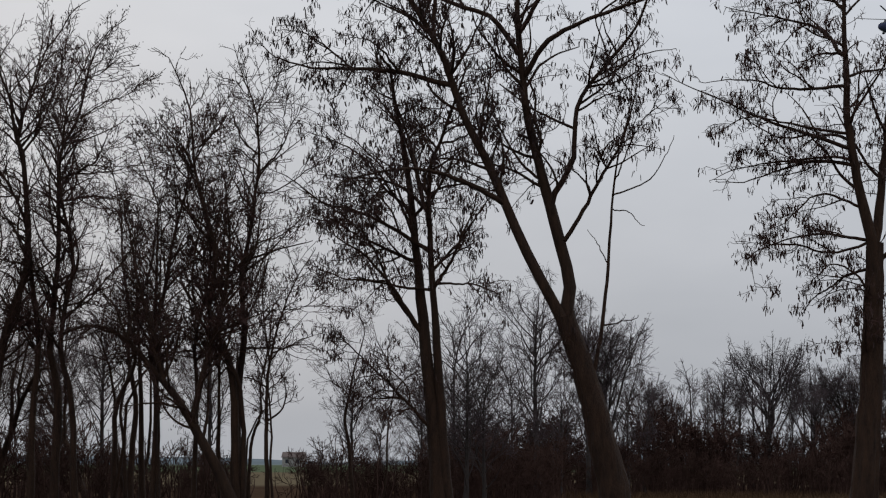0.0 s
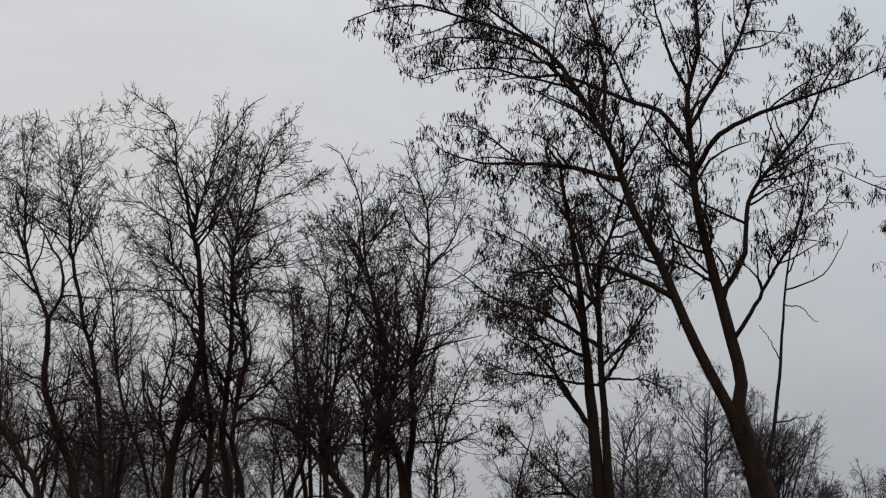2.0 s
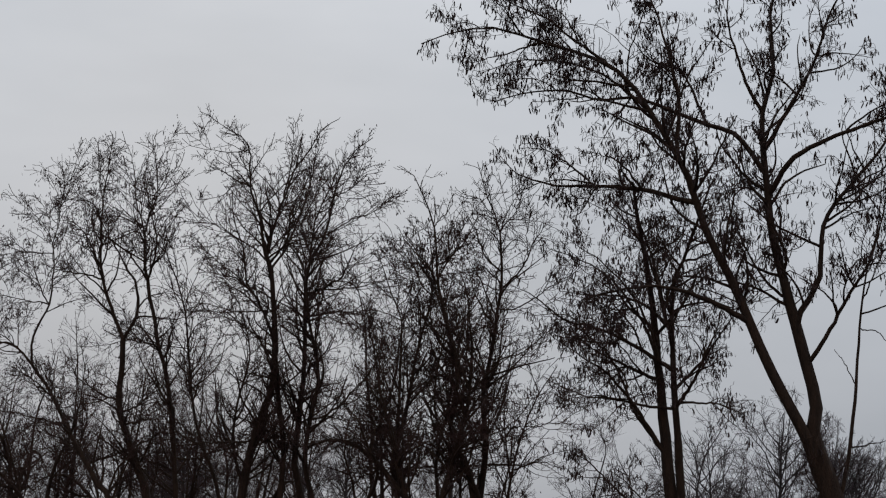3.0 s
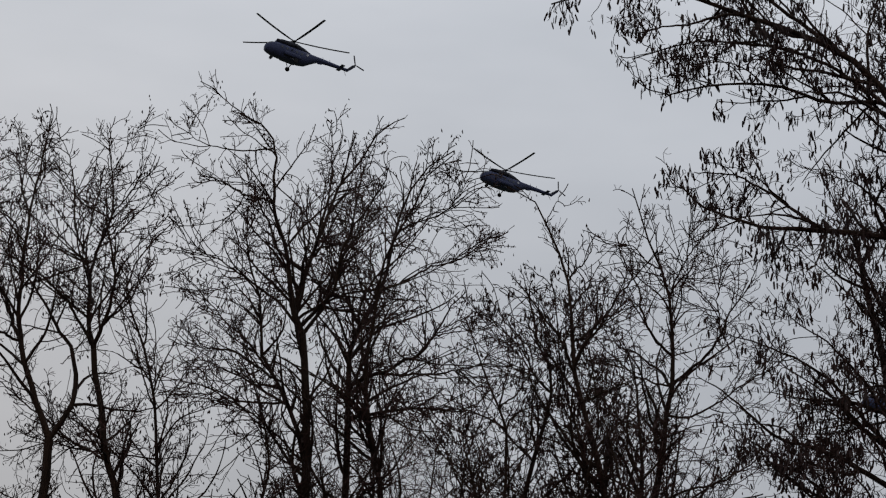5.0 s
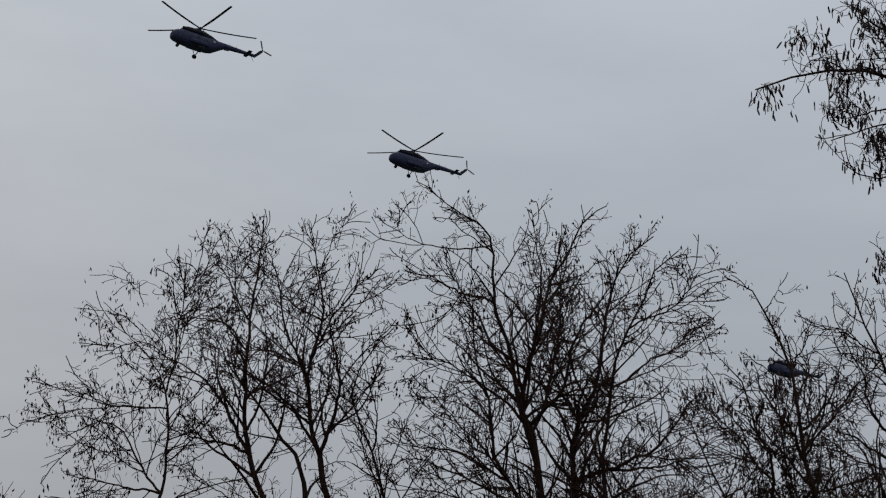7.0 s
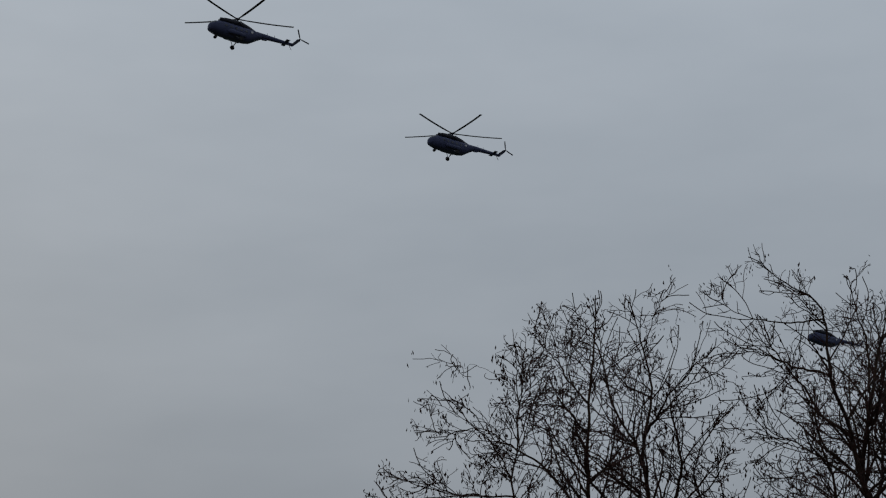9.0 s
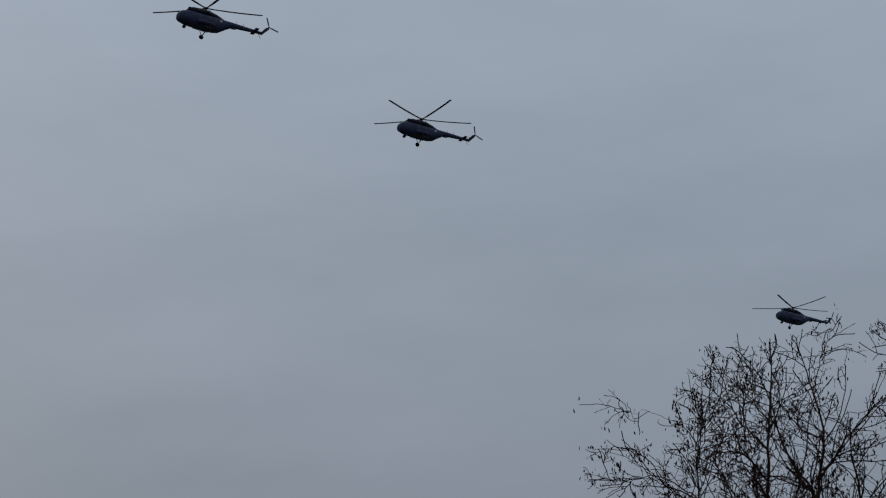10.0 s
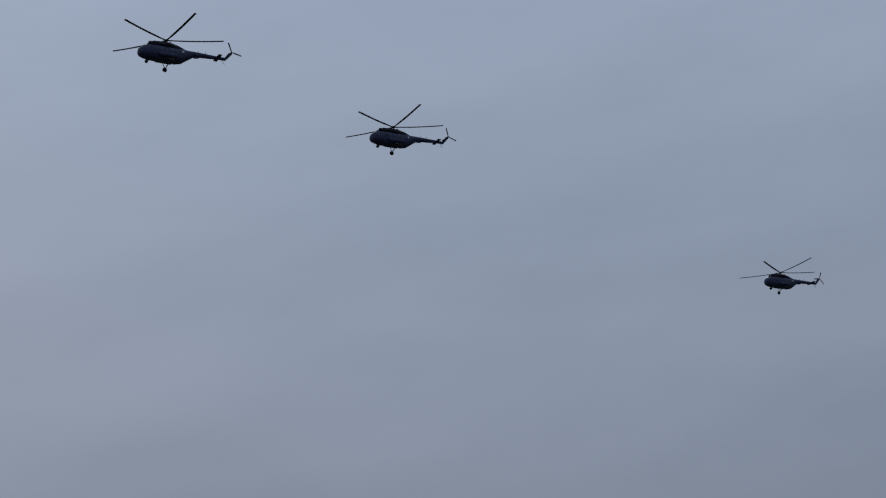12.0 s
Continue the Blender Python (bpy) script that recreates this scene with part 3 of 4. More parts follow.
ct_limbs += [
    limb(0.045, 0.008, (0.0, -1.6), (0.26, 9.25), (-0.23, 9.82), (-0.70, 10.17), (-1.15, 10.43)),
    limb(0.040, 0.008, (0.5, 1.8), (1.51, 10.22), (1.33, 10.82), (1.16, 11.42), (1.39, 12.14), (1.64, 13.00)),
    limb(0.035, 0.008, (0.0, 1.5), (0.59, 11.13), (0.07, 11.64), (-0.25, 12.36), (-0.65, 13.10), (-0.79, 13.76)),
    limb(0.040, 0.008, (0.2, -1.2), (1.97, 9.38), (2.55, 9.60), (3.14, 9.97), (3.49, 10.44)),
    limb(0.040, 0.008, (-0.2, 1.4), (2.07, 10.48), (2.67, 11.11), (3.33, 11.66), (3.91, 12.33)),
    limb(0.040, 0.008, (-0.1, -1.5), (0.78, 10.11), (1.21, 10.62), (1.41, 11.33), (1.82, 12.02), (2.14, 12.52)),
]
ct_limbs += [
    limb(0.035, 0.008, (0.2, 1.6), (0.73, 9.78), (0.96, 10.66), (1.24, 11.77), (1.33, 12.82), (1.41, 13.91)),
    limb(0.036, 0.008, (0.2, 1.3), (1.91, 9.19), (2.80, 9.35), (3.63, 9.65), (4.29, 10.11)),
    limb(0.036, 0.008, (0.2, -1.3), (1.84, 8.60), (2.62, 8.63), (3.33, 8.45), (3.86, 8.62)),
    limb(0.036, 0.008, (0.3, 1.5), (0.25, 8.72), (-0.24, 9.09), (-0.74, 9.46), (-1.56, 9.79)),
    limb(0.036, 0.008, (0.3, -1.4), (0.54, 8.52), (-0.14, 8.62), (-0.88, 8.76), (-1.69, 8.89)),
    limb(0.050, 0.008, (0.2, -1.0), (-0.05, 3.97), (-0.26, 5.03), (-0.10, 6.08), (0.28, 7.28), (0.06, 8.49), (-0.30, 9.38)),
]

lt_at = (-18.5, 49.8)
lt_limbs = [
    limb(0.150, 0.070, (0.0, 0.0), (0.14, -0.10), (-0.03, 3.23), (-0.61, 4.83), (-1.07, 6.10), (-1.07, 7.24), (-1.08, 7.94)),
    limb(0.060, 0.008, (0.0, -0.6), (-1.08, 7.94), (-1.42, 8.80), (-1.64, 9.48), (-1.77, 10.14), (-1.71, 10.81), (-1.66, 11.49), (-1.61, 12.07), (-1.52, 12.75), (-1.47, 13.64)),
    limb(0.055, 0.008, (0.0, 0.8), (-1.08, 7.91), (-0.77, 8.75), (-0.90, 9.55), (-1.14, 9.87), (-1.44, 10.37), (-1.68, 10.72), (-2.09, 11.26), (-2.40, 11.90)),
    limb(0.100, 0.050, (0.3, 0.2), (0.60, -0.10), (0.52, 3.25), (0.27, 6.10), (0.05, 7.19), (-0.22, 7.82), (-0.27, 8.39), (-0.42, 8.96), (-0.51, 9.55)),
]
lt_limbs += [
    limb(0.050, 0.007, (0.2, 0.6), (-0.51, 9.55), (-0.67, 10.00), (-0.72, 10.66), (-0.68, 11.28), (-0.53, 12.22), (-0.65, 13.08), (-0.77, 13.89)),
    limb(0.040, 0.008, (0.2, -0.8), (-0.52, 9.59), (-0.24, 10.19), (-0.17, 10.64), (-0.23, 11.08), (-0.37, 11.57), (-0.33, 12.17)),
]
lt_limbs += [
    limb(0.034, 0.007, (0.3, 1.0), (-0.72, 10.76), (-0.85, 11.19), (-1.17, 11.84), (-1.37, 12.82), (-1.57, 13.39), (-1.76, 13.81)),
    limb(0.034, 0.007, (0.3, -0.7), (-0.67, 11.36), (-0.38, 11.88), (0.12, 12.44), (0.60, 12.70)),
    limb(0.030, 0.007, (0.0, -1.1), (-1.79, 10.69), (-2.05, 11.47), (-2.37, 11.69), (-2.76, 11.73)),
    limb(0.036, 0.007, (0.0, 1.2), (-1.67, 9.60), (-2.20, 10.44), (-2.66, 11.01), (-3.14, 11.39), (-3.59, 11.54)),
    limb(0.030, 0.007, (0.3, 0.8), (-0.62, 12.90), (-0.42, 13.40), (-0.10, 14.08)),
    limb(0.075, 0.008, (0.5, -0.4), (2.09, -0.10), (1.85, 3.29), (1.06, 5.73), (0.66, 8.37), (0.54, 8.95), (0.34, 9.61), (0.07, 10.18), (0.01, 10.64), (0.33, 11.21), (0.76, 11.68)),
]
lt_limbs += [
    limb(0.034, 0.007, (0.1, -1.0), (0.34, 9.62), (0.43, 10.13), (0.27, 10.73), (0.21, 11.22)),
    limb(0.030, 0.007, (0.0, 1.0), (-1.69, 11.89), (-2.09, 12.49), (-2.37, 13.01), (-2.52, 13.43)),
    limb(0.030, 0.007, (0.2, -1.2), (-0.49, 9.45), (-0.90, 10.16), (-1.26, 10.57), (-1.60, 10.77), (-2.03, 10.88)),
    limb(0.030, 0.007, (0.0, -1.3), (-1.64, 9.51), (-2.09, 9.71), (-2.59, 9.81), (-3.08, 9.90)),
    limb(0.026, 0.007, (0.2, -0.4), (-0.52, 12.10), (-0.98, 12.30), (-1.26, 12.44), (-1.64, 12.89)),
]

end_at = (-19.5, 49.4)
end_limbs = [
    limb(0.130, 0.040, (0.0, 0.0), (0.14, -0.10), (-0.01, 3.20), (-0.52, 4.03), (-1.24, 5.17), (-1.87, 6.30), (-2.56, 7.19)),
    limb(0.055, 0.008, (0.0, -0.3), (-2.56, 7.19), (-2.56, 7.89), (-2.13, 8.77), (-2.06, 9.22), (-2.00, 9.98), (-2.02, 10.46), (-1.91, 11.04), (-1.89, 11.53), (-1.78, 12.02), (-1.76, 12.36), (-1.87, 12.65), (-1.91, 13.08)),
    limb(0.036, 0.008, (0.0, -0.8), (-2.04, 10.44), (-2.40, 11.05), (-2.81, 11.39), (-3.17, 11.66), (-3.55, 11.85)),
    limb(0.040, 0.008, (0.0, 0.8), (-2.56, 7.19), (-3.29, 7.69), (-4.07, 7.87), (-4.91, 8.62), (-5.72, 8.98)),
    limb(0.036, 0.008, (0.0, 0.9), (-2.12, 8.76), (-2.51, 9.26), (-2.87, 9.89), (-3.52, 10.16), (-4.26, 10.31)),
]
end_limbs += [
    limb(0.028, 0.008, (0.0, -0.9), (-2.14, 8.78), (-2.76, 8.99), (-3.41, 9.16)),
]
end_limbs += [
    limb(0.028, 0.007, (0.0, 0.6), (-2.00, 10.89), (-2.44, 11.43), (-3.07, 11.54), (-3.70, 11.64)),
    limb(0.028, 0.007, (0.0, -0.4), (-1.82, 12.08), (-1.52, 12.52), (-1.21, 12.77)),
    limb(0.028, 0.007, (0.0, 0.5), (-1.91, 11.48), (-1.71, 12.05), (-1.68, 12.84)),
    limb(0.032, 0.007, (0.0, -0.6), (-2.36, 10.15), (-2.96, 10.23), (-3.51, 10.45), (-4.05, 10.43)),
    limb(0.032, 0.007, (0.0, 0.6), (-2.36, 9.94), (-3.27, 10.16), (-4.04, 10.28), (-4.82, 10.05)),
    limb(0.028, 0.007, (-0.2, 0.9), (-1.78, 12.22), (-2.33, 12.54), (-2.93, 12.75)),
]

rise_at = (-8.7, 50.0)
rise_limbs = [
    limb(0.070, 0.010, (0.0, 0.2), (-0.03, -0.10), (-0.01, 3.41), (0.09, 4.37), (0.39, 5.68), (0.74, 6.54), (1.18, 7.23)),
    limb(0.045, 0.008, (0.0, -0.6), (0.10, 4.29), (-0.08, 5.24), (-0.16, 6.12), (-0.00, 7.30), (0.38, 8.18)),
    limb(0.030, 0.008, (0.0, 0.7), (0.15, 4.59), (0.81, 4.87), (1.44, 5.05)),
    limb(0.030, 0.008, (0.0, -0.8), (0.40, 5.63), (1.29, 5.90), (2.00, 6.38)),
    limb(0.030, 0.008, (0.1, 0.9), (0.68, 6.46), (0.47, 7.40), (0.72, 8.19), (1.13, 8.68)),
    limb(0.040, 0.008, (0.1, -0.5), (0.14, -0.10), (0.00, 3.63), (-0.47, 4.95), (-0.57, 5.82), (-0.89, 6.55)),
]
rise_limbs += [
    limb(0.030, 0.008, (0.0, 0.6), (-0.12, 5.40), (0.49, 6.48), (1.35, 6.82)),
]

thick_at = (-11.9, 50.6)
thick_limbs = [
    limb(0.080, 0.010, (0.0, 0.2), (-0.01, -0.10), (-0.00, 4.50), (0.04, 8.23), (-0.13, 8.88), (-0.40, 9.48), (-0.62, 10.09), (-0.78, 10.56)),
    limb(0.036, 0.008, (0.0, -0.8), (-0.14, 8.86), (0.14, 9.31), (0.32, 9.73), (0.20, 10.19)),
    limb(0.036, 0.008, (0.0, 0.8), (-0.32, 9.26), (-0.88, 9.61), (-1.35, 9.77), (-1.72, 10.13)),
    limb(0.036, 0.008, (0.0, -1.0), (-0.03, 8.55), (-0.67, 8.71), (-1.28, 8.65), (-1.87, 8.69)),
    limb(0.036, 0.008, (0.0, 0.9), (0.01, 8.47), (0.60, 9.02), (1.25, 9.32), (1.83, 9.53)),
    limb(0.036, 0.008, (0.1, -0.5), (-0.22, 9.08), (-0.02, 9.64), (-0.08, 10.20), (-0.25, 10.65)),
]
thick_limbs += [
    limb(0.060, 0.008, (0.3, 0.8), (1.78, -0.10), (1.80, 4.50), (1.87, 8.29), (1.87, 8.96), (2.08, 9.59), (2.08, 10.21)),
    limb(0.034, 0.008, (0.5, -0.2), (1.88, 8.90), (1.48, 9.39), (1.30, 9.82)),
    limb(0.034, 0.008, (0.5, 1.2), (1.90, 8.70), (2.49, 9.19), (2.81, 9.69)),
    limb(0.034, 0.008, (0.0, 1.2), (0.20, -0.10), (0.04, 8.27), (-0.50, 8.44), (-1.26, 8.40), (-1.83, 8.67)),
]

right_at = (6.4, 48.5)
right_limbs = [
    limb(0.362, 0.209, (0.0, 0.0), (0.0, -0.1), (0.4, 4.0), (0.5, 7.1)),
    limb(0.144, 0.008, (0.0, -0.4), (0.5, 6.9), (-0.1, 9.8), (-0.2, 13.3), (-0.0, 14.8), (-0.3, 16.4)),
    limb(0.132, 0.008, (0.0, 0.8), (0.5, 6.9), (1.1, 11.2), (1.6, 13.1), (1.6, 14.8)),
    limb(0.054, 0.008, (0.0, -1.0), (-0.1, 9.3), (-4.8, 11.3)),
    limb(0.048, 0.008, (0.0, 0.8), (0.1, 8.9), (-1.1, 9.2), (-2.6, 8.8), (-3.4, 8.8)),
    limb(0.049, 0.008, (0.0, -1.3), (-0.1, 10.9), (-1.8, 10.9), (-2.6, 11.1), (-3.9, 11.0)),
]
right_limbs += [
    limb(0.048, 0.008, (0.0, -0.9), (0.6, 7.2), (-0.8, 7.4), (-2.2, 7.0), (-2.6, 6.5)),
    limb(0.055, 0.008, (0.0, 0.8), (-0.1, 11.8), (-0.8, 12.8), (-3.1, 13.4)),
    limb(0.055, 0.008, (0.0, -0.6), (-0.2, 13.0), (-1.0, 14.0), (-2.2, 14.6), (-3.3, 14.8)),
    limb(0.042, 0.008, (0.0, -0.7), (0.5, 5.2), (0.0, 6.2), (-0.7, 6.5), (-1.3, 5.9)),
    limb(0.024, 0.008, (0.0, -0.4), (0.5, 4.7), (0.1, 4.4), (-0.2, 5.9)),
    limb(0.072, 0.008, (0.0, 0.6), (0.6, 6.4), (1.7, 7.5), (2.9, 8.5)),
]
right_limbs += [
    limb(0.073, 0.008, (0.0, -0.6), (1.0, 10.4), (1.9, 11.8), (2.9, 12.3)),
]
right_limbs += [
    limb(0.050, 0.008, (0.0, -0.8), (0.38, 7.09), (-0.49, 6.79), (-1.34, 6.93), (-2.19, 6.92), (-2.63, 6.59), (-2.52, 5.83)),
    limb(0.045, 0.008, (0.0, 0.7), (0.33, 6.49), (-0.31, 6.26), (-0.86, 5.86), (-1.27, 5.36)),
    limb(0.045, 0.008, (0.0, 0.9), (-0.03, 8.96), (-0.96, 9.15), (-1.93, 9.19), (-2.91, 9.10), (-3.55, 8.84)),
    limb(0.040, 0.008, (0.0, -0.9), (-0.10, 9.68), (-1.28, 9.93), (-2.56, 10.18), (-3.54, 9.72)),
    limb(0.040, 0.008, (0.0, -0.5), (0.05, 8.09), (-1.02, 8.34), (-1.75, 7.57), (-2.30, 7.34)),
]
E1, E2, E3 = (0.5, 1.6), (0.25, 0.75), (0.08, 0.32)
make_tree(big_at, big_limbs, 11, 240, 1150, 3400, (0.35, 1.1), (0.2, 0.65), (0.1, 0.34),
          "large forked black locust with leaning trunk and hanging seed pods", 10500, 0.175, 240, lift=0.03, start=0.25, trunk_sides=26, fine=0.0072, angle=54, gauge=1.1, sway=0.3,
          reach=(0.15, 0.5), reach2=(0.25, 0.65), curl=0.85, ebb=0.35, bald=(9, 10, 13, 17, 18))
make_tree(pod_at, pod_limbs, 12, 150, 850, 2800, (0.4, 1.3), (0.25, 0.75), (0.1, 0.36),
          "twin-stemmed black locust thick with dark seed pods", 6600, 0.155, 140, lift=0.0, start=0.15, angle=52, fine=0.0068, gauge=1.0, sway=0.4, reach=(0.15, 0.5), reach2=(0.25, 0.65), curl=0.85, ebb=0.4)
make_tree(right_at, right_limbs, 13, 125, 700, 2300, (0.3, 0.9), (0.15, 0.6), (0.1, 0.32),
          "tall upright black locust with pod-laden side branches", 5600, 0.16, 140, lift=0.0, start=0.15, trunk_sides=24, angle=54, fine=0.0068, gauge=1.05, sway=0.3,
          reach=(0.15, 0.55), reach2=(0.25, 0.65), curl=0.85, ebb=0.4)
BARE = dict(lift=0.022, start=0.12, angle=46, gauge=0.9, fine=0.0068, reach=(0.12, 0.46), reach2=(0.18, 0.5), curl=0.68, low=0.28, sway=0.4, side=8)
tall = make_tree(tall_at, tall_limbs, 14, 140, 620, 1300, E1, E2, E3, "slender bare tree with a thin forked top", 200, 0.09, **BARE)
fork = make_tree(fork_at, fork_limbs, 15, 110, 470, 1000, (0.35, 1.0), E2, E3, "crooked bare tree with a curled thin top", 900, 0.10, **BARE)
lean = make_tree(lean_at, lean_limbs, 16, 115, 540, 1200, E1, E2, E3, "bare tree leaning over with an arched stem", 1800, 0.11, **dict(BARE, side=0))
slim = make_tree(slim_at, slim_limbs, 17, 140, 650, 1500, (0.35, 1.1), E2, E3, "slim bare tree with dense dark twigs and pods", 2200, 0.12, **dict(BARE, side=4))
rise = make_tree(rise_at, rise_limbs, 21, 105, 460, 1000, (0.4, 1.2), E2, E3, "low bare tree with thin bending stems", 700, 0.12, **BARE)
thick = make_tree(thick_at, thick_limbs, 22, 100, 430, 1000, E1, E2, E3, "tangled bare tree with crossing limbs and dark pods", 1900, 0.11, **dict(BARE, side=2))
make_tree(ct_at, ct_limbs, 18, 540, 2800, 5000, E1, E2, E3, "broad many-stemmed bare tree with a rounded twiggy crown", 6400, 0.085, **dict(BARE, side=12))
make_tree(lt_at, lt_limbs, 19, 290, 1450, 2700, E1, E2, E3, "bare tree with several rising stems and many small pods", 4200, 0.085, **BARE)
make_tree(end_at, end_limbs, 20, 160, 760, 1500, E1, E2, E3, "bare tree at the edge of the wood with spreading low limbs", 3600, 0.09, **BARE)
# a second row behind, of the same growth
BACK = dict(BARE, coarse=True, trunk_sides=9, fine=0.0066, reach=(0.2, 0.6), reach2=(0.25, 0.7), curl=0.8, gauge=0.7, side=5, low=0.35, sway=2.6)
slim_b = make_tree((-14.5, 58), slim_limbs, 51, 45, 260, 780, E1, E2, E3, "slim bare tree standing behind others", **BACK)
lean_b = make_tree((-20.5, 56), lean_limbs, 52, 45, 260, 780, E1, E2, E3, "arched bare tree standing behind others", **BACK)
fork_b = make_tree((-19.0, 59), fork_limbs, 53, 45, 260, 780, E1, E2, E3, "crooked bare tree standing behind others", **BACK)
thick_b = make_tree((-21.8, 58), thick_limbs, 54, 40, 200, 450, E1, E2, E3, "tangled bare tree standing behind others", **BACK)
for proto, x, y, k, turn in ((slim_b, -22.0, 60, 0.72, 80), (lean_b, -24.6, 53.5, 1.0, 280), (slim_b, -24.5, 58, 0.68, 300),
                             (slim_b, -8.0, 62, 0.62, 30), (fork_b, -11.0, 60, 0.58, 150), (lean_b, -16.5, 62, 0.8, 330), (fork_b, -13.0, 63, 0.6, 260), (fork_b, -28.5, 57, 0.75, 10),
                             (slim_b, -30.0, 60, 0.7, 120), (lean_b, -19.6, 60, 0.85, 140), (fork_b, -25.5, 54, 0.66, 220), (lean_b, -21.5, 53, 0.86, 35),
                             (fork_b, -14.6, 59, 0.88, 75),
                             (slim_b, -23.5, 56, 0.66, 40), (fork_b, -22.2, 57.5, 0.72, 260), (fork_b, -24.4, 58, 0.76, 110), (slim_b, -20.6, 58.5, 0.74, 310),
                             (fork_b, -13.6, 53.5, 0.8, 200), (slim_b, -12.9, 54, 0.8, 120)):
    copy_thing(proto, pose(x, y, 0, 0, 0, turn) @ Matrix.Scale(k, 4))
for b_, k in ((slim_b, 0.66), (lean_b, 0.85), (fork_b, 0.7), (thick_b, 0.75)):
    b_.scale = (k, k, k)


# ---- the wood behind, and brush ----
def wild_limbs(rng, h, spread, count, low, r0, leader=True):
    """Trunk and limbs of a free-grown tree of height h."""
    top = h if leader else h * 0.62
    out = [limb(r0, r0 * 0.15 if leader else r0 * 0.5, (0, rng.normal(0, 0.1)), (0, -0.1), (rng.normal(0, 0.12), top * 0.4), (rng.normal(0, 0.2), top * 0.75), (rng.normal(0, 0.25), top))]
    for k in range(count):
        z = h * (low + (0.88 - low) * k / count) if leader else h * rng.uniform(low, 0.6)
        a = k * 2.4 + rng.uniform(-0.4, 0.4)
        reach = spread * (math.sqrt(max(0.1, 1 - ((z / h - 0.5) / 0.6) ** 2)) * rng.uniform(0.75, 1.05) if leader else rng.uniform(0.6, 1.0))
        rise = reach * rng.uniform(1.0, 1.9) if leader else (h - z) * rng.uniform(0.75, 1.0)
        x, y = math.cos(a) * reach, math.sin(a) * reach
        out.append(limb(r0 * 0.26, r0 * 0.06, (0, y), (0, z), (x * 0.45, z + rise * 0.35), (x * 0.8, z + rise * 0.7), (x, min(h, z + rise))))
    return out


def brush_limbs(rng, h, spread, count):
    out = []
    for k in range(count):
        a, lean = rng.uniform(0, 6.28), rng.uniform(0.1, 1.0) * spread
        x, y, top = math.cos(a) * lean, math.sin(a) * lean, h * (0.3 + 0.7 * rng.random() ** 1.3)
        out.append(limb(0.035, 0.012, (y * 0.85, y), (x * 0.85, -0.1), (x * 0.8 + rng.normal(0, 0.15), top * 0.45), (x + rng.normal(0, 0.2), top * 0.8), (x * 1.05, top)))
    return out


def scatter(proto, spots, rng, low=0.85, high=1.15):
    """Copies of a thing at plan spots (x, y, size)."""
    for x, y, s in spots:
        k = s * rng.uniform(low, high)
        copy_thing(proto, pose(x, y, 0, 0, 0, rng.uniform(0, 360)) @ Matrix.Diagonal((k, k, k * rng.uniform(0.94, 1.06), 1)))


rng = np.random.default_rng(5)
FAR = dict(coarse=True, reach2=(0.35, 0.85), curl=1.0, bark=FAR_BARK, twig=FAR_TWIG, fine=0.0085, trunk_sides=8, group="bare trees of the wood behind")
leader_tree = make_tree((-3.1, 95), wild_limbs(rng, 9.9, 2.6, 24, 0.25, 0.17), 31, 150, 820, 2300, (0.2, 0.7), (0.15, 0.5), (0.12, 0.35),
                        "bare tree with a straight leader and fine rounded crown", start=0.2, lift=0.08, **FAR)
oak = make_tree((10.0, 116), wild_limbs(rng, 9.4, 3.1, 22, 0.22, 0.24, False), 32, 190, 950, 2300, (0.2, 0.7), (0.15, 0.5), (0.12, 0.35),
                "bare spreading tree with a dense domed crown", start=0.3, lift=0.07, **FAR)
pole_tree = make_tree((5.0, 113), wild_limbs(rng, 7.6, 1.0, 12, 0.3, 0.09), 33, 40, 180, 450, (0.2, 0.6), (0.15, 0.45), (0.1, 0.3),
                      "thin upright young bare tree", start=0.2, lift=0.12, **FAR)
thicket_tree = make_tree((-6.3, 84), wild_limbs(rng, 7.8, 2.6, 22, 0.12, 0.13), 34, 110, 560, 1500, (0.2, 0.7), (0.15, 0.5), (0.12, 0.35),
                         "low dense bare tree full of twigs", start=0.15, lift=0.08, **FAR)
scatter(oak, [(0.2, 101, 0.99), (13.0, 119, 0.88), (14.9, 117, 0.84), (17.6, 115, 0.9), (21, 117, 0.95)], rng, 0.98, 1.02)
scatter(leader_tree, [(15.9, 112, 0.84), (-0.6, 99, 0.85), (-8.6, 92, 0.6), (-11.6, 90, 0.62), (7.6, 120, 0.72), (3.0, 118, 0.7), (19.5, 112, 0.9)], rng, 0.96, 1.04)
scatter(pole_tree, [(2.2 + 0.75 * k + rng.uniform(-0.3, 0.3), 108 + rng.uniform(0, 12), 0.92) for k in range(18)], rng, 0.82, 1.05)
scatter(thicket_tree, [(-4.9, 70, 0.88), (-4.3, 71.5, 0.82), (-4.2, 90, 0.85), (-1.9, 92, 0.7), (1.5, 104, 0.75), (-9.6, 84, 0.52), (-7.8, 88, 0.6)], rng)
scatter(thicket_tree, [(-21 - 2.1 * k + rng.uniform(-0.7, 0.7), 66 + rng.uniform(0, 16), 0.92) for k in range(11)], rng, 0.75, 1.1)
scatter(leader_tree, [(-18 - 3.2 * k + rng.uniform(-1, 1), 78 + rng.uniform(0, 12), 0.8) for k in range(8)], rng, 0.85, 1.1)

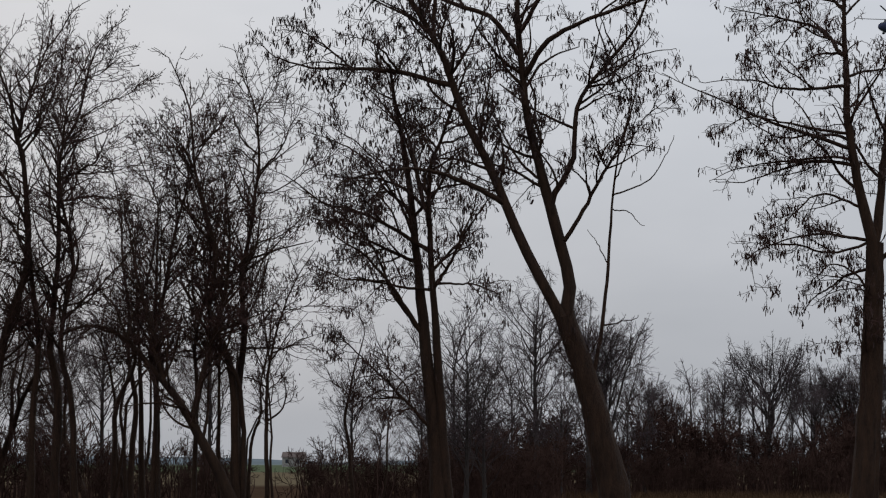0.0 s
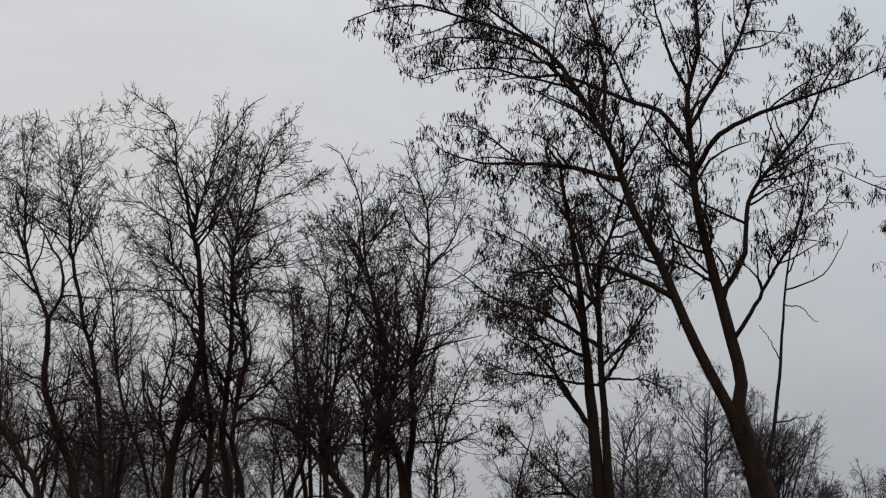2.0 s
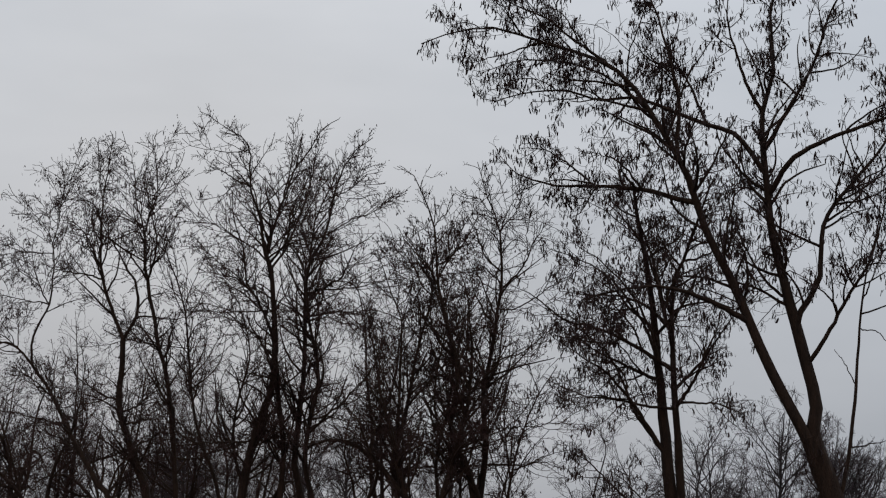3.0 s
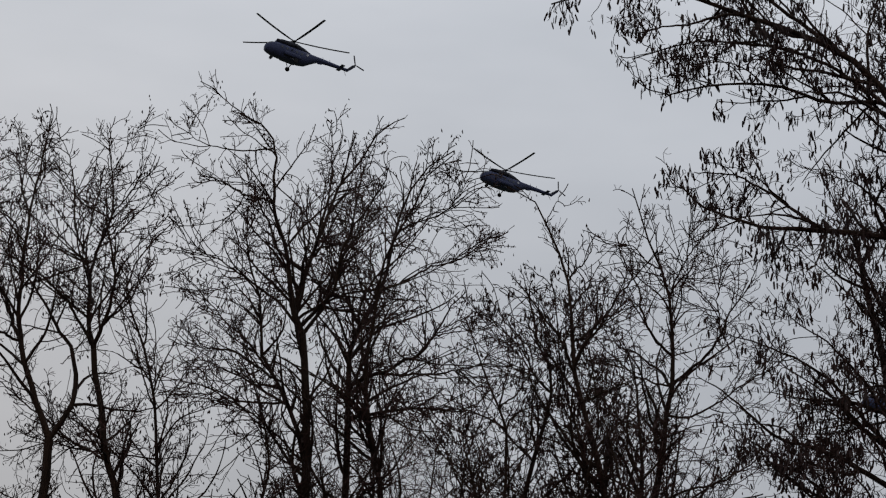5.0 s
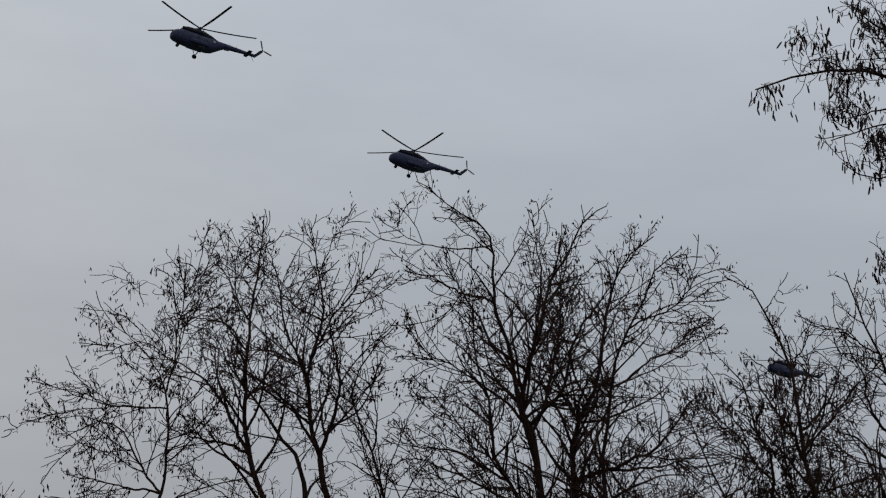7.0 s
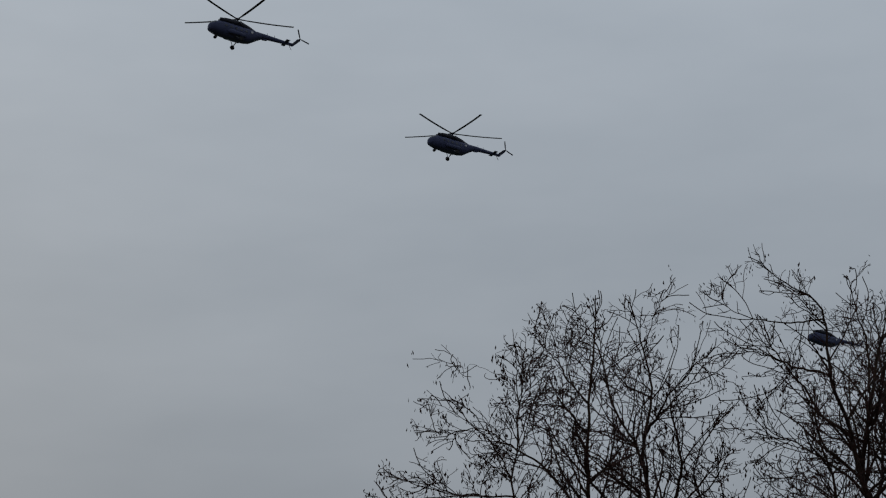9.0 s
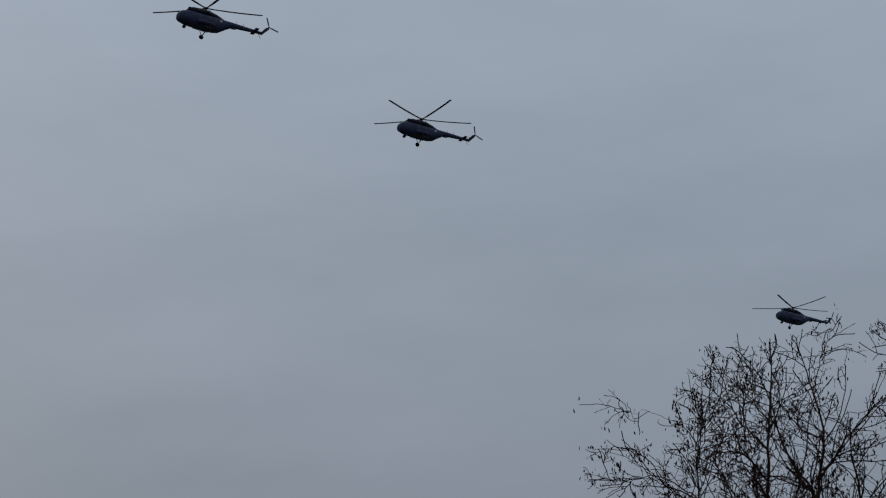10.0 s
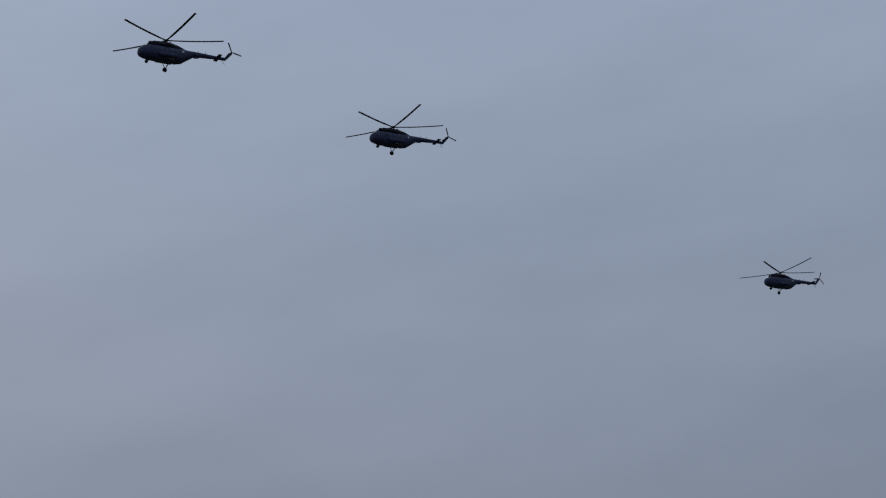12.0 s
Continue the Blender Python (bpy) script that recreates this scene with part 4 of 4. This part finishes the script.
BR = dict(joined=True, coarse=True, reach2=(0.35, 0.85), curl=1.0, bark=BRUSH, twig=BRUSH, trunk_sides=5, group="brushwood")
bush = make_tree((6.0, 106), brush_limbs(rng, 4.0, 1.7, 30), 41, 40, 160, 360, (0.2, 0.6), (0.15, 0.45), (0.12, 0.35),
                 "leafless dark brown bush", start=0.0, lift=0.05, angle=48, fine=0.018, **BR)
low_bush = make_tree((-20.0, 66), brush_limbs(rng, 3.0, 1.8, 30), 42, 40, 170, 400, (0.3, 0.7), (0.2, 0.6), (0.15, 0.5),
                     "low tangled leafless brown bush", start=0.0, lift=0.06, angle=42, fine=0.0115, **BR)
for b_ in (bush, low_bush):
    b_.name = "bush"
    tagged(b_, category="bush")
spots = []
for row in range(4):
    for k in range(20):
        spots.append((-9 + 1.7 * k + rng.uniform(-0.35, 0.35), 102 + 4.2 * row + rng.uniform(-1.2, 1.2), 0.95 + 0.15 * row))
scatter(bush, spots, rng, 0.55, 1.25)

scatter(low_bush, [(-11 + 1.8 * k + rng.uniform(-0.6, 0.6), 99 + rng.uniform(-1.5, 1.5), 0.7) for k in range(20)], rng, 0.6, 1.2)


def on_track(x, y):
    """A cart track leaves the wood here, and nothing grows on it."""
    return -0.2 < x / y < -0.156


def clumped(spots):
    """Brush in uneven clumps, clear of the track."""
    return [(x, y, s * (0.72 + 0.4 * math.sin(x * 0.83 + 0.3 * y) * math.sin(x * 0.31 + y))) for x, y, s in spots if not on_track(x, y)]


spots = [(-60 + 2.1 * k + rng.uniform(-0.5, 0.5), 108 + rng.uniform(-4, 8), 0.9) for k in range(21)]
scatter(bush, [s for s in spots if not on_track(s[0], s[1])], rng, 0.8, 1.2)
spots = [(-46 + 1.6 * k + rng.uniform(-0.5, 0.5), 60 + 6 * row + rng.uniform(-2, 2), 0.85 + 0.12 * row) for row in range(3) for k in range(26)]
scatter(low_bush, clumped([s for s in spots if s[0] < -0.165 * s[1]]), rng, 0.6, 1.25)
spots = [(-15.5 + 1.1 * k + rng.uniform(-0.4, 0.4), 74 + 6 * row + rng.uniform(-1.5, 1.5), 0.85 + 0.1 * row) for row in range(3) for k in range(13)]
scatter(low_bush, clumped(spots), rng, 0.7, 1.15)


def grass():
    """Dead grass before the brush."""
    g = np.random.default_rng(8)
    n = 9000
    x, y = g.uniform(-14, 26, n), g.uniform(86, 102, n)
    h, a = g.uniform(0.12, 0.42, n), g.uniform(0, 6.28, n)
    lean = g.normal(0, 0.12, (n, 2))
    w = 0.018
    base = np.stack([x, y, np.full(n, -0.08)], 1)
    off = np.stack([np.cos(a) * w, np.sin(a) * w, np.zeros(n)], 1)
    tip = base + np.stack([lean[:, 0], lean[:, 1], h], 1)
    v = np.stack([base - off, base + off, tip + off * 0.2, tip - off * 0.2], 1).reshape(-1, 3)
    q = np.arange(n * 4).reshape(-1, 4)
    tagged(link_mesh("dead_grass", array_mesh("dead_grass", v, q), DRY_GRASS), "sparse dead brown grass before the brush", "grass", kind="stuff")


grass()


def house():
    """A small pale house far across the fields."""
    root = tagged(new("house"), "small pale house with dull roof across the fields", "house")
    root.location = (-88, 550, 0.6)
    bm = bmesh.new()
    bmesh.ops.create_cube(bm, size=1, matrix=Matrix.Translation((0, 0, 1.3)) @ Matrix.Diagonal((6, 5, 2.7, 1)))
    part("wall", bm, PLASTER, root)
    bm = bmesh.new()
    f = [bm.verts.new(c) for c in ((-3.3, -2.9, 2.6), (3.3, -2.9, 2.6), (3.3, 2.9, 2.6), (-3.3, 2.9, 2.6), (-3.3, 0, 4.2), (3.3, 0, 4.2))]
    for c in ((0, 1, 5, 4), (2, 3, 4, 5), (1, 2, 5), (3, 0, 4), (3, 2, 1, 0)):
        bm.faces.new([f[k] for k in c])
    part("roof", bm, ROOF, root)
    for x in (-1.6, 1.4):
        bm = bmesh.new()
        bmesh.ops.create_cube(bm, size=1, matrix=Matrix.Translation((x, -2.5, 1.5)) @ Matrix.Diagonal((1.0, 0.12, 1.1, 1)))
        part("window", bm, GLASS, root)


house()


# ---- helicopters ----
def loft(rings, sides=20, power=2.4):
    """A skin through rounded sections (x, middle height, half width, half height)."""
    bm = bmesh.new()
    loops = []
    for x, z, w, h in rings:
        ring = []
        for k in range(sides):
            a = 2 * math.pi * k / sides
            c, s = math.cos(a), math.sin(a)
            ring.append(bm.verts.new((x, w * math.copysign(abs(c) ** (2 / power), c), z + h * math.copysign(abs(s) ** (2 / power), s))))
        loops.append(ring)
    for a, b in zip(loops, loops[1:]):
        for k in range(sides):
            bm.faces.new((a[k], a[(k + 1) % sides], b[(k + 1) % sides], b[k]))
    bm.faces.new(loops[0])
    bm.faces.new(loops[-1][::-1])
    bmesh.ops.recalc_face_normals(bm, faces=bm.faces)
    return bm


def rod(a, b, r, sides=8):
    a, b = Vector(a), Vector(b)
    bm = bmesh.new()
    m = Matrix.Translation((a + b) / 2) @ (b - a).to_track_quat("Z", "Y").to_matrix().to_4x4()
    bmesh.ops.create_cone(bm, cap_ends=True, segments=sides, radius1=r, radius2=r * 0.9, depth=(b - a).length, matrix=m)
    return bm


def wheel(x, y, z, r, w):
    bm = bmesh.new()
    bmesh.ops.create_cone(bm, cap_ends=True, segments=20, radius1=r, radius2=r, depth=w, matrix=Matrix.Translation((x, y, z)) @ pose(0, 0, 0, 90, 0, 0))
    bmesh.ops.bevel(bm, geom=[e for e in bm.edges if abs(e.verts[0].co.y - e.verts[1].co.y) < 1e-4], offset=w * 0.25, segments=2, affect="EDGES")
    return bm


def blade_mesh(r0, r1, chord, thick, droop):
    """A rotor blade along +x with a rounded section."""
    bm = bmesh.new()
    loops = []
    for k in range(9):
        t = k / 8
        x = r0 + (r1 - r0) * t
        c = chord * (0.45 + 0.55 * min(1, t * 6))
        z = droop * t * t
        loops.append([bm.verts.new((x, yy * c, z + zz * thick)) for yy, zz in ((-0.5, 0), (-0.3, 0.45), (0.05, 0.5), (0.5, 0), (0.05, -0.4), (-0.3, -0.4))])
    for a, b in zip(loops, loops[1:]):
        for k in range(6):
            bm.faces.new((a[k], a[(k + 1) % 6], b[(k + 1) % 6], b[k]))
    bm.faces.new(loops[0]); bm.faces.new(loops[-1][::-1])
    bmesh.ops.recalc_face_normals(bm, faces=bm.faces)
    return bm


def plate(points, y0, y1):
    """A flat fin: its outline in x and z, from y0 to y1."""
    bm = bmesh.new()
    a = [bm.verts.new((x, y0, z)) for x, z in points]
    b = [bm.verts.new((x, y1, z)) for x, z in points]
    bm.faces.new(a); bm.faces.new(b[::-1])
    for k in range(len(a)):
        j = (k + 1) % len(a)
        bm.faces.new((a[j], a[k], b[k], b[j]))
    bmesh.ops.recalc_face_normals(bm, faces=bm.faces)
    bmesh.ops.bevel(bm, geom=bm.edges[:], offset=0.03, segments=1, affect="EDGES")
    return bm


def helicopter(rotor, tail):
    """A transport helicopter, nose to -x, with its main hub at the origin."""
    root = tagged(new("helicopter"), "dark blue-grey transport helicopter flying under an overcast sky", "helicopter", "helicopters in formation")
    body = part("fuselage", loft([(-5.42, -3.15, 0.25, 0.3), (-5.3, -3.12, 0.62, 0.62), (-5.0, -3.05, 0.92, 0.9), (-4.5, -2.95, 1.14, 1.12), (-3.6, -2.9, 1.28, 1.4),
                                  (-2.2, -2.9, 1.3, 1.48), (1.6, -2.88, 1.3, 1.46), (2.8, -2.72, 1.2, 1.33), (3.7, -2.4, 1.0, 1.0), (4.6, -2.05, 0.72, 0.72), (5.0, -1.95, 0.6, 0.6)]), PAINT_HAZED, root, "matt blue-grey cabin body, bluer with painted-in distance haze", True)
    part("windscreen", loft([(-5.2, -2.72, 0.62, 0.3), (-4.95, -2.55, 0.85, 0.48), (-4.45, -2.4, 1.03, 0.62), (-3.95, -2.25, 1.0, 0.58)], 16), GLASS, body, "dark cockpit glazing", True)
    for k in range(5):
        for s in (-1, 1):
            bm = bmesh.new()
            bmesh.ops.create_cone(bm, cap_ends=True, segments=14, radius1=0.22, radius2=0.22, depth=0.04, matrix=Matrix.Translation((-2.4 + 1.0 * k, s * 1.295, -2.5)) @ pose(0, 0, 0, 90, 0, 0))
            part("window", bm, GLASS, body)
    for s in (-1, 1):
        bm = bmesh.new()
        bmesh.ops.create_cube(bm, size=1, matrix=Matrix.Translation((2.75, s * 1.225, -2.3)) @ pose(0, 0, 0, 0, 45, 0) @ Matrix.Diagonal((0.42, 0.03, 0.42, 1)))
        part("marking", bm, MARK, body, "pale square marking")
    part("engine_cowling", loft([(-3.35, -1.25, 0.5, 0.22), (-3.2, -1.18, 0.75, 0.36), (-2.6, -1.08, 0.86, 0.48), (-0.6, -0.98, 0.86, 0.58), (0.8, -1.0, 0.78, 0.58), (2.2, -1.2, 0.55, 0.5), (3.9, -1.6, 0.3, 0.3)], 16), PAINT_DARK, root, "dark engine housing on the roof", True)
    for s in (-1, 1):
        part("engine_intake", loft([(-3.6, -1.15, 0.02, 0.02), (-3.5, -1.15, 0.28, 0.28), (-3.1, -1.12, 0.34, 0.34)], 12, 2.0), PAINT_DARK, root, smooth=True).location.y = s * 0.45
        part("exhaust", rod((0.2, s * 0.8, -0.95), (0.35, s * 1.15, -0.95), 0.26, 12), METAL, root)
        part("fuel_tank", loft([(-1.9, -3.5, 0.1, 0.15), (-1.6, -3.5, 0.3, 0.42), (1.2, -3.5, 0.3, 0.42), (1.6, -3.5, 0.1, 0.15)], 14), PAINT_HAZED, root, smooth=True).location.y = s * 1.42
    boom = part("tail_boom", loft([(3.6, -1.9, 0.62, 0.62), (5.5, -1.78, 0.5, 0.52), (9.0, -1.68, 0.34, 0.36), (11.3, -1.6, 0.24, 0.28)], 14, 2.1), PAINT_HAZED, root, smooth=True)
    part("boom_fairing", loft([(5.0, -2.35, 0.12, 0.1), (5.3, -2.38, 0.22, 0.2), (6.0, -2.3, 0.22, 0.18), (6.3, -2.22, 0.1, 0.08)], 10), PAINT_HAZED, boom)
    fin = part("tail_fin", plate([(10.6, -1.9), (11.35, -1.95), (12.75, -0.35), (12.55, -0.05), (12.1, -0.2), (11.2, -1.35)], -0.11, 0.11), PAINT_HAZED, root)
    part("tail_skid", rod((10.6, 0, -1.85), (11.2, 0, -2.75), 0.045), METAL, fin)
    for s in (-1, 1):
        bm = bmesh.new()
        bmesh.ops.create_cube(bm, size=1, matrix=Matrix.Translation((9.9, s * 0.85, -1.6)) @ Matrix.Diagonal((0.75, 1.2, 0.09, 1)))
        bmesh.ops.bevel(bm, geom=bm.edges[:], offset=0.03, segments=1, affect="EDGES")
        part("stabiliser", bm, PAINT_HAZED, root)
    hub = part("rotor_hub", loft([(-0.0, 0, 0.3, 0.3), (0.14, 0, 0.42, 0.42), (0.3, 0, 0.2, 0.2)], 12, 2.0), PAINT_DARK, root)
    hub.rotation_euler = (0, radians(-90), 0)
    part("rotor_mast", rod((0, 0, -0.75), (0, 0, 0.1), 0.2, 12), PAINT_DARK, root)
    shared = None
    for k in range(5):
        a = radians(rotor + 72 * k)
        if shared is None:
            ob = part("rotor_blade", blade_mesh(0.35, 10.65, 0.52, 0.12, 0.5), BLADE, root, "long dark rotor blade")
            shared = ob.data
        else:
            ob = new("rotor_blade", shared)
            ob.parent = root
        ob.matrix_basis = Matrix.Translation((0, 0, 0.08)) @ pose(0, 0, 0, 0, -3, 0) @ Matrix.Rotation(-a, 4, 'Z')
        part("blade_grip", rod((0.3 * math.cos(a), -0.3 * math.sin(a), 0.08), (1.3 * math.cos(a), -1.3 * math.sin(a), 0.1), 0.13), PAINT_DARK, root).matrix_basis = pose(0, 0, 0, 0, -3, 0)
    trotor = part("tail_rotor_hub", rod((12.5, -0.1, -0.2), (12.5, -0.5, -0.2), 0.16, 10), PAINT_DARK, root)
    for k in range(3):
        ob = part("tail_rotor_blade", blade_mesh(0.15, 1.95, 0.28, 0.05, 0.0), BLADE, trotor)
        ob.matrix_basis = Matrix.Translation((12.5, -0.42, -0.2)) @ pose(0, 0, 0, 0, tail + 120 * k, 0) @ pose(0, 0, 0, 90, 0, 0)
    # undercarriage
    gear = part("nose_gear_leg", rod((-3.55, 0, -4.0), (-3.75, 0, -4.75), 0.09), METAL, root)
    for s in (-1, 1):
        part("wheel", wheel(-3.78, s * 0.2, -4.78, 0.3, 0.18), RUBBER, gear)
        leg = part("main_gear_leg", rod((0.9, s * 1.2, -3.6), (0.45, s * 2.05, -4.72), 0.1), METAL, root)
        part("strut", rod((-0.4, s * 1.1, -4.0), (0.45, s * 2.0, -4.68), 0.07), METAL, leg)
        part("wheel", wheel(0.45, s * 2.2, -4.75, 0.44, 0.26), RUBBER, leg)
    for x in (6.2, 7.6):
        part("aerial", rod((x, 0, -1.3), (x - 0.1, 0, -0.85), 0.04, 6), METAL, root)
    return root


for place, rotor, tail in (((-57.1, 346.7, 144.5), 81, 12), ((-17.7, 394.5, 137.3), 85, 20), ((79.3, 507.5, 118.6), 78, 50)):
    craft = helicopter(rotor, tail)
    craft.matrix_basis = pose(*place, -2, 9, 28)
